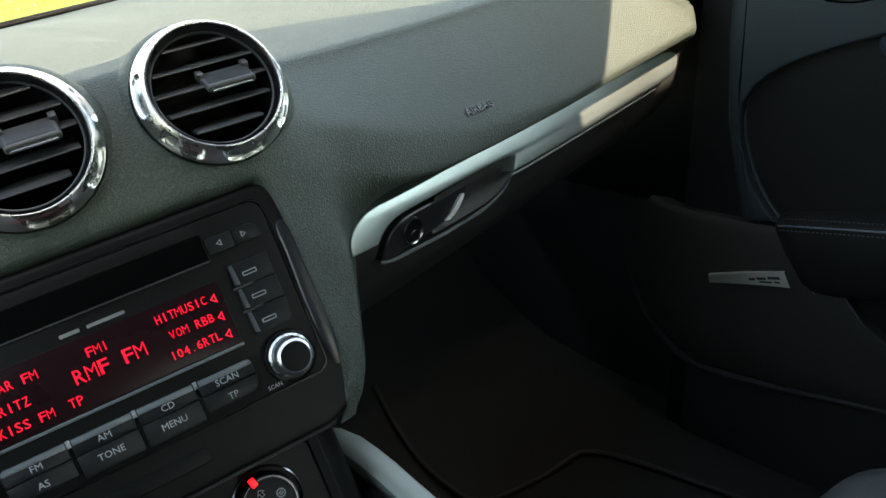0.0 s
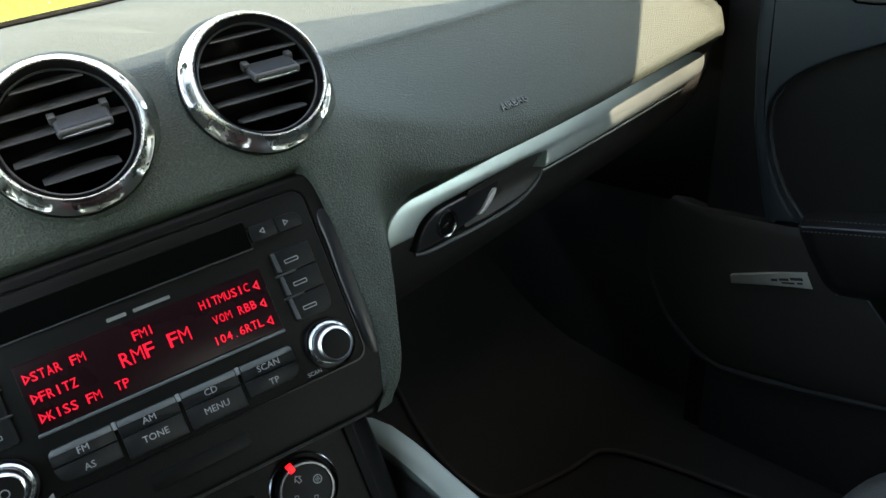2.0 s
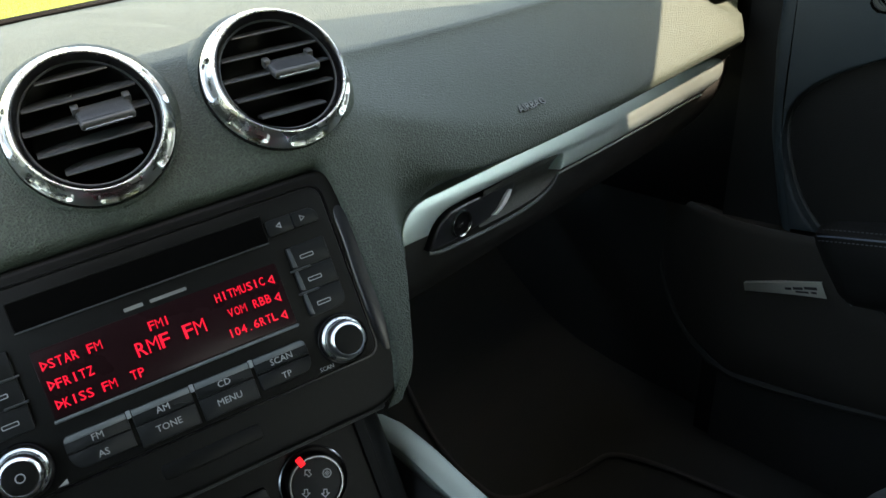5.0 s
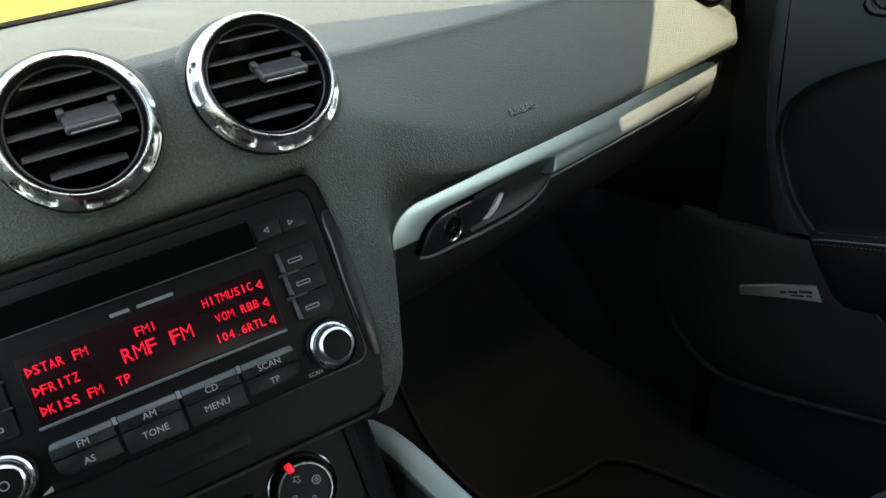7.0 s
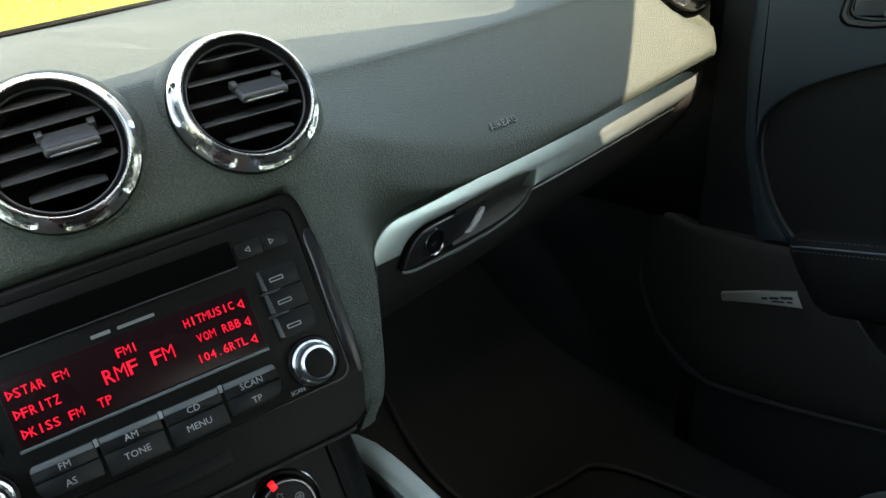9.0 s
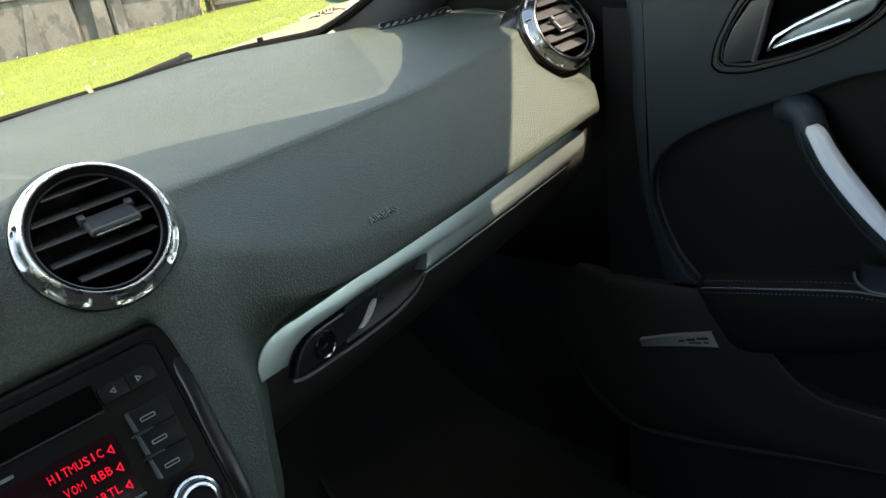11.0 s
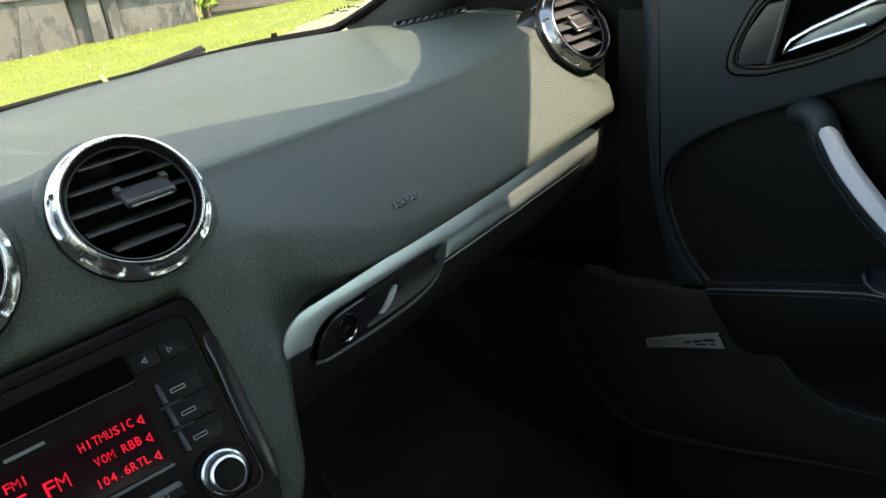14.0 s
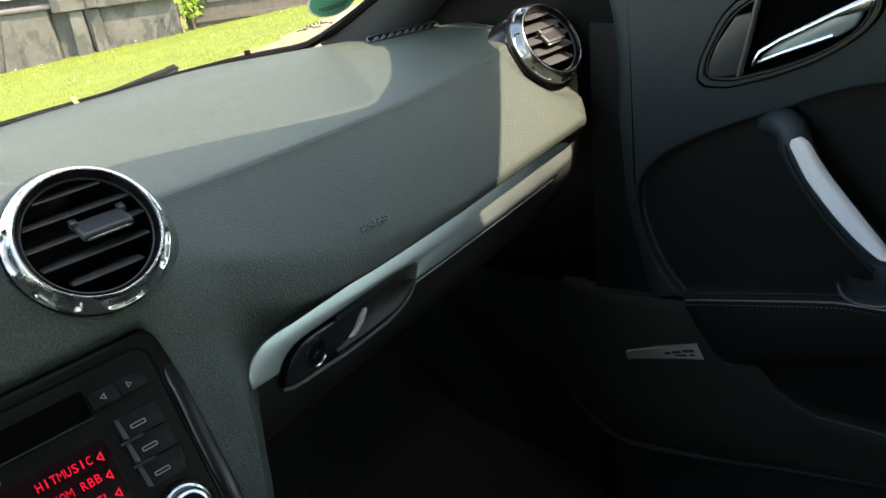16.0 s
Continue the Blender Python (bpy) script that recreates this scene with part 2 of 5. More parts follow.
def frame_ring(bm, outer, inner, z0, z1, bevel=0.001, m=None):
    """A frame between two loops of equal count, from z0 to z1."""
    m = m or Matrix.Identity(4)
    n = len(outer)

    def ring(loop, other, f, z):
        return [bm.verts.new(m @ Vector((p[0] + (q[0] - p[0]) * f, p[1] + (q[1] - p[1]) * f, z))) for p, q in zip(loop, other)]
    rings = [ring(outer, inner, 0, z0), ring(outer, inner, 0, z1 - bevel), ring(outer, inner, 0.12, z1), ring(outer, inner, 0.88, z1), ring(outer, inner, 1, z1 - bevel), ring(outer, inner, 1, z0)]
    for a, b in zip(rings, rings[1:] + rings[:1]):
        for k in range(n):
            bm.faces.new((a[k], a[(k + 1) % n], b[(k + 1) % n], b[k]))
    return bm


def lathe(bm, profile, n=64, m=None, closed=False):
    m = m or Matrix.Identity(4)
    rings = []
    for r, z in profile:
        rings.append([bm.verts.new(m @ Vector((r * math.cos(2 * math.pi * k / n), r * math.sin(2 * math.pi * k / n), z))) for k in range(n)])
    for a, b in zip(rings, rings[1:]):
        for k in range(n):
            bm.faces.new((a[k], a[(k + 1) % n], b[(k + 1) % n], b[k]))
    if closed:
        bm.faces.new(rings[-1])
    return bm


def sweep(bm, path, section, up=Vector((0, 0, 1)), scale=None):
    """A closed section of (side, up) swept along a path of points, with both ends closed."""
    rings = []
    path = [Vector(p) for p in path]
    for k, p in enumerate(path):
        d = (path[min(k + 1, len(path) - 1)] - path[max(k - 1, 0)]).normalized()
        side = d.cross(up).normalized()
        top = side.cross(d).normalized()
        f = scale[k] if scale else 1.0
        rings.append([bm.verts.new(p + side * (a * f) + top * (b * f)) for a, b in section])
    n = len(section)
    for a, b in zip(rings, rings[1:]):
        for k in range(n):
            bm.faces.new((a[k], a[(k + 1) % n], b[(k + 1) % n], b[k]))
    bm.faces.new(rings[0][::-1])
    bm.faces.new(rings[-1])
    bmesh.ops.recalc_face_normals(bm, faces=bm.faces)
    return bm


def curve_through(pts, n):
    """n points along a smooth curve through the given ones, without overshoot."""
    pts = np.array(pts, float)
    t = np.r_[0, np.cumsum(np.linalg.norm(np.diff(pts, axis=0), axis=1))]
    return [Vector(p) for p in np.stack([smooth_interp(t, pts[:, c], np.linspace(0, t[-1], n)) for c in range(pts.shape[1])], 1)]


def smooth_interp(t, v, at):
    """Monotone cubic interpolation."""
    t, v = np.asarray(t, float), np.asarray(v, float)
    h = np.maximum(np.diff(t), 1e-9)
    s = np.diff(v) / h
    d = np.zeros(len(v))
    d[0], d[-1] = s[0], s[-1]
    for k in range(1, len(v) - 1):
        if s[k - 1] * s[k] > 0:
            w1, w2 = 2 * h[k] + h[k - 1], h[k] + 2 * h[k - 1]
            d[k] = (w1 + w2) / (w1 / s[k - 1] + w2 / s[k])
    i = np.clip(np.searchsorted(t, at, side="right") - 1, 0, len(h) - 1)
    u = (at - t[i]) / h[i]
    return (v[i] * (1 + 2 * u) * (1 - u) ** 2 + h[i] * d[i] * u * (1 - u) ** 2 + v[i + 1] * u * u * (3 - 2 * u) + h[i] * d[i + 1] * u * u * (u - 1))


def grid_surface(bm, rows):
    """A sheet over rows of points."""
    vs = [[bm.verts.new(p) for p in row] for row in rows]
    for a, b in zip(vs, vs[1:]):
        for k in range(len(a) - 1):
            bm.faces.new((a[k], a[k + 1], b[k + 1], b[k]))
    return bm


def lettering(name, text, size, mat, parent, m, depth=0.0002, align="CENTER", stretch=1.0, label="", bold=0.0):
    cu = bpy.data.curves.new(name, "FONT")
    cu.body, cu.size, cu.extrude, cu.align_x, cu.align_y, cu.offset = text, size, depth, align, "CENTER", bold
    cu.resolution_u = 2
    ob = bpy.data.objects.new(name + "_curve", cu)
    scene.collection.objects.link(ob)
    me = bpy.data.meshes.new_from_object(ob.evaluated_get(bpy.context.evaluated_depsgraph_get()))
    bpy.data.objects.remove(ob)
    me.transform(m @ Matrix.Diagonal((stretch, 1, 1, 1)))
    me.materials.clear()
    me.materials.append(mat)
    out = new(name, me)
    out.parent = parent
    if label:
        out["label"] = label
    return out


# The frame of the centre stack: u to the right, v up along the leaning face, n out towards the seats.
STACK_O, STACK_U, STACK_V, STACK_N = Vector((0, 0.402, 0.8817)), Vector((0.9535, -0.2949, 0.0625)), Vector((0.0968, 0.4958, 0.8630)), Vector((-0.2855, -0.8168, 0.5013))
STACK = basis(STACK_O, STACK_U, STACK_V, STACK_N)


def stack(u, v, n):
    return STACK @ Vector((u, v, n))


# ---- dashboard ----
def dash_station_stack(u, x_base):
    rows = [Vector((x_base, 0.95, 0.941)), Vector((x_base * 0.9 + 0.1 * u, 0.74, 0.976)), stack(u, 0.168, -0.066), stack(u, 0.162, -0.042),
            stack(u, 0.150, -0.020), stack(u, 0.110, 0.000), stack(u, 0.080, 0.004)]
    if u < 0.125:
        rows += [stack(u, 0.061, 0.003), stack(u, 0.056, -0.012)] + [stack(u, 0.055, -0.02 - 0.004 * k) for k in range(6)]
    else:
        rows += [stack(u - max(0.0, -0.070 - v) * 0.45, v, n) for v, n in ((0.058, 0.003), (0.030, 0.002), (0.0, 0.002), (-0.03, 0.002), (-0.055, 0.002), (-0.078, 0.001), (-0.092, -0.001), (-0.104, -0.006))]
    return rows


def column_station(shift, back, away=0.0):
    """A line down the column beside the radio, shift inwards from its outer edge."""
    rows = dash_station_stack(0.150 - shift * 0.3, 0.17)
    edge = ((0.058, 0.172), (0.030, 0.167), (0.0, 0.161), (-0.03, 0.154), (-0.055, 0.1465), (-0.078, 0.1395), (-0.092, 0.132), (-0.104, 0.119))
    rows[7:] = [stack(u - shift, v, 0.002 - back) for v, u in edge]
    rows[2:7] = [Vector(p) for p in ((0.178, 0.471, 0.9842), (0.178, 0.457, 0.983), (0.1775, 0.448, 0.9770), (0.176, 0.420, 0.9660), (0.174, 0.396, 0.9545))]
    rows[2:7] = [p - STACK_U * shift for p in rows[2:7]]
    for k, f in enumerate((0.05, 0.3, 0.8, 1, 1, 1, 1, 1)):
        rows[7 + k] += Vector((0.55, 0.63, -0.545)) * (away * f)         # the flank turns in towards the footwell
    return rows


def dash_station(x, yb, zb, yc, zc, yl=0.3565, zl=0.904, zt=0.8905):
    """A line down the passenger's side: top, crease, airbag face, and the lip that rolls under above the trim."""
    return [Vector(p) for p in ((x, yb, zb), (x, 0.5 * (yb + yc), 0.5 * (zb + zc) + 0.006), (x, yc + 0.0055, zc + 0.0010), (x, yc, zc), (x, yc - 0.0036, zc - 0.0036), (x, 0.5 * (yc + yl) - 0.003, 0.5 * (zc + zl) + 0.003),
            (x, yl, zl), (x, yl + 0.0012, zl - 0.007), (x, yl + 0.011, zt + 0.0015), (x, yl + 0.030, zt), (x, 0.41, 0.87), (x, 0.42, 0.86), (x, 0.43, 0.85), (x, 0.44, 0.84), (x, 0.45, 0.83))]


stations = [dash_station_stack(u, xb) for u, xb in ((-0.62, -0.60), (-0.42, -0.40), (-0.25, -0.24), (-0.12, -0.11), (0.0, 0.0), (0.07, 0.07), (0.105, 0.105), (0.118, 0.118))]
stations += [dash_station_stack(0.1265, 0.13), dash_station_stack(0.136, 0.14)]
stations += [column_station(0.012, 0.001), column_station(0.003, 0.004), column_station(0.0, 0.012), column_station(0.0, 0.012, 0.050)]

def blended(x, w, yb, yc):
    """Between the column and the passenger's side of the dashboard."""
    a, b = column_station(0.0, 0.004), dash_station(x, yb, 0.941, yc, 0.972, 0.3595, 0.907, 0.8945)
    for k in range(1, 7):
        p = Vector((x, a[k].y, a[k].z))
        b[k] = p.lerp(b[k], w)
    b[0].z = 0.941
    return b


stations += [blended(0.202, 0.22, 0.946, 0.464), blended(0.225, 0.45, 0.944, 0.463), blended(0.255, 0.76, 0.941, 0.460)]
stations += [dash_station(x, *rest) for x, *rest in (
    (0.30, 0.935, 0.942, 0.456, 0.972, 0.3575, 0.905, 0.8925), (0.36, 0.932, 0.942, 0.450, 0.972), (0.42, 0.93, 0.941, 0.443, 0.972),
    (0.48, 0.93, 0.940, 0.438, 0.972), (0.54, 0.925, 0.940, 0.437, 0.973), (0.59, 0.905, 0.942, 0.437, 0.975), (0.63, 0.88, 0.945, 0.441, 0.978), (0.655, 0.86, 0.948, 0.444, 0.980, 0.3620, 0.899, 0.8825),
    (0.675, 0.84, 0.952, 0.448, 0.980, 0.386, 0.890, 0.866), (0.69, 0.82, 0.957, 0.455, 0.980, 0.412, 0.886, 0.860), (0.698, 0.80, 0.962, 0.475, 0.980, 0.445, 0.890, 0.862), (0.70, 0.78, 0.968, 0.53, 0.985, 0.50, 0.90, 0.87))]
# The end of the airbag face bulges out under the vent.
for st, dx, dy in zip(stations[-6:], (0.006, 0.018, 0.030, 0.026, 0.018, 0.014), (0.0, -0.008, -0.020, -0.026, -0.030, -0.030)):
    for k, f in ((3, 0.1), (4, 0.4), (5, 1.0)):
        st[k] += Vector((dx * f, dy * f, 0))
# The passenger corner of the top runs out towards the pillar.
for st, p0, p1 in zip(stations[-8:], ((0.59, 0.880, 0.944), (0.638, 0.838, 0.946), (0.665, 0.795, 0.950), (0.688, 0.755, 0.954), (0.710, 0.722, 0.957), (0.728, 0.697, 0.960), (0.740, 0.672, 0.963), (0.748, 0.655, 0.964)),
                      ((0.59, 0.67, 0.963), (0.634, 0.66, 0.964), (0.660, 0.645, 0.966), (0.682, 0.63, 0.968), (0.702, 0.615, 0.970), (0.718, 0.605, 0.971), (0.728, 0.60, 0.972), (0.732, 0.595, 0.974))):
    st[0], st[1] = Vector(p0), Vector(p1)
DENSE_ROWS = np.r_[np.linspace(0, 2, 12)[:-1], np.linspace(2, 9, 43)[:-1], np.linspace(9, 14, 16)]
dense_cols = []
for k in range(len(stations) - 1):
    dense_cols += list(np.linspace(k, k + 1, 7)[:-1])
dense_cols = np.array(dense_cols + [len(stations) - 1])
table = np.array([[tuple(p) for p in st] for st in stations])
rowed = np.stack([np.stack([smooth_interp(np.arange(15), table[s, :, c], DENSE_ROWS) for c in range(3)], 1) for s in range(len(stations))])
# Along the dashboard the stations are joined by their true distance.
where = np.r_[0, np.cumsum(np.linalg.norm(np.diff(table[:, 5], axis=0), axis=1))]
at = np.interp(dense_cols, np.arange(len(stations)), where)
skin_pts = np.stack([np.stack([smooth_interp(where, rowed[:, r, c], at) for c in range(3)], 1) for r in range(len(DENSE_ROWS))])
fade = np.clip((9.5 - DENSE_ROWS) / 2.0, 0, 1) * np.clip((DENSE_ROWS - 1.0) / 1.0, 0, 1)
fade = (fade * fade * (3 - 2 * fade))[:, None, None]
first, last = np.searchsorted(dense_cols, 8.0), np.searchsorted(dense_cols, 19.0)
for _ in range(150):
    old = skin_pts[:, first + 1:last - 1].copy()
    new_mid = 0.25 * skin_pts[:, first:last - 2] + 0.5 * old + 0.25 * skin_pts[:, first + 2:last]
    skin_pts[:, first + 1:last - 1] = old + fade * (new_mid - old)
upper_rows = (np.clip(3.0 - DENSE_ROWS, 0, 1) * np.clip(DENSE_ROWS * 4, 0, 1))[:, None, None]
first = np.searchsorted(dense_cols, 15.0)
for _ in range(60):
    old = skin_pts[:, first + 1:-1].copy()
    skin_pts[:, first + 1:-1] = old + upper_rows * (0.25 * skin_pts[:, first:-2] + 0.5 * old + 0.25 * skin_pts[:, first + 2:] - old)
bm = grid_surface(bmesh.new(), skin_pts.tolist())
VENTS = (((0.0071, 0.4448, 0.9943), (-0.279, -0.780, 0.560), 0.0455), ((0.1188, 0.4169, 0.9977), (-0.190, -0.749, 0.635), 0.0460), ((0.6773, 0.4099, 0.9771), (-0.135, -0.815, 0.563), 0.0462))
hole = []
for o, n, r in VENTS:
    o, n = Vector(o), Vector(n).normalized()
    if o.x > 0.5:                        # the end vent stands proud on a neck
        for v in bm.verts:
            d = v.co - o
            h = d.dot(n)
            away = d - n * h
            near = min(1.0, max(0.0, (0.074 - away.length) / 0.024))
            if h > -0.024 and near > 0:
                v.co -= n * ((h + 0.024) * near * near * (3 - 2 * near) * min(1.0, max(0.0, 0.5 - away.z / 0.05)))
    for f in bm.faces:
        d = f.calc_center_median() - o
        h = d.dot(n)
        if abs(h) < 0.07 and (d - n * h).length < r * 0.90:
            hole.append(f)
bmesh.ops.delete(bm, geom=list(set(hole)), context="FACES")
dash = thing("dashboard", "dark grey grained plastic dashboard with airbag panel, partly sunlit", "dashboard")
part("dash_skin", bm, SKIN, dash, angle=75)
word_m = basis(Vector((0.3135, 0.3749, 0.9237)), Vector((0.999, -0.0139, -0.0445)).normalized(), Vector((0.025, 0.780, 0.625)).normalized(), Vector((0.026, -0.625, 0.780)).normalized())
lettering("airbag_word", "AIRBAG", 0.0088, WORD, dash, word_m @ pose(0, 0, 0.0004), depth=0.0008, stretch=1.05, label="word embossed in grey plastic", bold=0.0001)

# Trim strip and the glovebox with its latch below it
trim = thing("trim_strip", "matt aluminium trim strip across the dashboard, half sunlit", "trim strip")
TRIM = basis(Vector((0, 0.377, 0.870)), Vector((1, 0, 0)), Vector((0, 0.2425, 0.9701)), Vector((0, -0.9701, 0.2425)))
inner_end = [tuple(p) for p in curve_through([(0.1696, -0.0073), (0.1701, -0.0002), (0.1730, 0.0059), (0.1781, 0.0110), (0.1851, 0.0148), (0.1937, 0.0170), (0.2030, 0.0176)], 18)]
upper = [(0.2172, 0.0169), (0.2642, 0.0161), (0.3344, 0.0148), (0.4156, 0.0128), (0.5101, 0.0117), (0.5640, 0.0112)]
outer_end = [tuple(p) for p in curve_through([(0.6184, 0.0096), (0.6316, 0.0076), (0.6429, 0.0035), (0.6471, -0.0005), (0.6458, -0.0062), (0.6405, -0.0121), (0.6307, -0.0159), (0.6135, -0.0177)], 18)]
lower = [(0.5562, -0.0183), (0.5023, -0.0179), (0.4523, -0.0174), (0.4065, -0.0168), (0.3637, -0.0158), (0.3528, -0.0153)]
over_latch = [(0.3557, -0.0111), (0.3599, -0.0051), (0.3590, -0.0029), (0.3553, -0.0020), (0.3495, -0.0014), (0.3298, 0.0004), (0.2935, 0.0013), (0.2592, 0.0020)] + [tuple(p) for p in curve_through([(0.2271, 0.0027), (0.2178, 0.0022), (0.2079, -0.0000), (0.2008, -0.0034), (0.1941, -0.0089)], 12)]
part("trim_plate", prism(bmesh.new(), (inner_end + upper + outer_end + lower + over_latch)[::-1], -0.016, 0.0, 0.0014, 3, TRIM), ALU, trim, angle=50)
thin = [(0.0010 * math.cos(q * 0.785), 0.0010 * math.sin(q * 0.785)) for q in range(8)]
part("lower_edge", sweep(bmesh.new(), [TRIM @ Vector((x, y - 0.0034, -0.004)) for x, y in lower[::-1] + [(0.600, lower[0][1])]], thin), RAIL, trim)

glovebox = thing("glovebox", "black plastic glovebox with a latch below the trim strip", "glovebox")
prof = curve_through([(0.3885, 0.862), (0.390, 0.843), (0.393, 0.828), (0.406, 0.800), (0.44, 0.760), (0.50, 0.71), (0.58, 0.65), (0.64, 0.62), (0.72, 0.60)], 26)
bm = bmesh.new()
grid_surface(bm, [[(x, p[0] + yo, p[1]) for p in prof] for x, yo in ((0.165, 0.03), (0.172, 0.008), (0.185, 0.0), (0.35, -0.001), (0.5, -0.001), (0.66, 0.0), (0.684, 0.002), (0.70, 0.006))])
part("lid", bm, LID, glovebox)
LATCH = basis(Vector((0, 0.387, 0)), Vector((1, 0, 0)), Vector((0, 0, 1)), Vector((0, -1, 0)))
leaf = [tuple(p) for p in curve_through([(0.2024, 0.8400), (0.2054, 0.8462), (0.2111, 0.8554), (0.2190, 0.8611), (0.2305, 0.8644), (0.2420, 0.8645)], 16)] + [(0.2698, 0.8635), (0.3037, 0.8635)]
leaf += [tuple(p) for p in curve_through([(0.3032, 0.8567), (0.2978, 0.8486), (0.2890, 0.8434), (0.2758, 0.8404), (0.255, 0.8390), (0.235, 0.8383), (0.2159, 0.8386)], 16)]
latch = part("latch_plate", prism(bmesh.new(), leaf[::-1], -0.006, 0.0040, 0.0022, 4, LATCH), GLOSS_EDGE, glovebox, "glossy black latch plate", angle=60)
part("lock_ring", lathe(bmesh.new(), [(0.0112, -0.002), (0.0112, 0.0010), (0.0104, 0.0026), (0.0094, 0.0020), (0.0089, -0.001)], 40, LATCH @ pose(0.2365, 0.8504, 0.0038)), DARK_CHROME, latch, "dark chrome lock ring")
part("lock_core", lathe(bmesh.new(), [(0.0092, 0.0), (0.0088, 0.0010), (0.0, 0.0012)], 32, LATCH @ pose(0.2365, 0.8504, 0.0038)), GLOSS, latch)
part("key_slot", prism(bmesh.new(), rounded(-0.0030, -0.0008, 0.0030, 0.0008, 0.0006, 2), 0, 0.0018, 0, 2, LATCH @ pose(0.2355, 0.8492, 0.0038, 0, 0, 12)), SATIN_CHROME, latch)
strip = [(0.2723, 0.8425), (0.2775, 0.8408), (0.284, 0.8428), (0.2902, 0.8468), (0.2950, 0.8520), (0.2972, 0.8560), (0.2936, 0.8572), (0.2890, 0.8545), (0.2848, 0.8505), (0.279, 0.8455)]
part("latch_lever", prism(bmesh.new(), strip, -0.004, 0.0062, 0.0012, 2, LATCH), LATCH_METAL, latch, "bright metal latch lever")
lip = curve_through([(0.2015, 0.384, 0.8394), (0.2095, 0.3815, 0.8373), (0.235, 0.380, 0.8360), (0.268, 0.379, 0.8340), (0.304, 0.379, 0.8330), (0.327, 0.380, 0.8338), (0.347, 0.382, 0.8368), (0.359, 0.384, 0.8415), (0.365, 0.386, 0.8460)], 36)
sec = [(0.0015 * math.cos(2 * math.pi * k / 8), 0.0015 * math.sin(2 * math.pi * k / 8)) for k in range(8)]
part("lower_lip", sweep(bmesh.new(), lip, sec), LIP_GREY, glovebox, "dark grey lower lip")
bm = bmesh.new()
rows = []
for f in np.linspace(0, 1, 10):
    row = []
    for s in np.linspace(0, 1, 16):
        x = 0.262 + 0.104 * s
        low = float(np.interp(x, [p.x for p in lip], [p.z for p in lip]))
        row.append(Vector((x, 0.3815 + 0.010 * math.sin(math.pi * min(1.0, 0.15 + f)) * (1 - 0.5 * s), low + (0.868 - low) * f)))
    rows.append(row)
grid_surface(bm, rows)
part("finger_recess", bm, RECESS, glovebox, "grained finger recess")
part("back_wall", prism(bmesh.new(), rounded(0.18, -0.030, 0.64, 0.010, 0.01), -0.030, -0.024, 0, 2, TRIM), BLACK, glovebox)


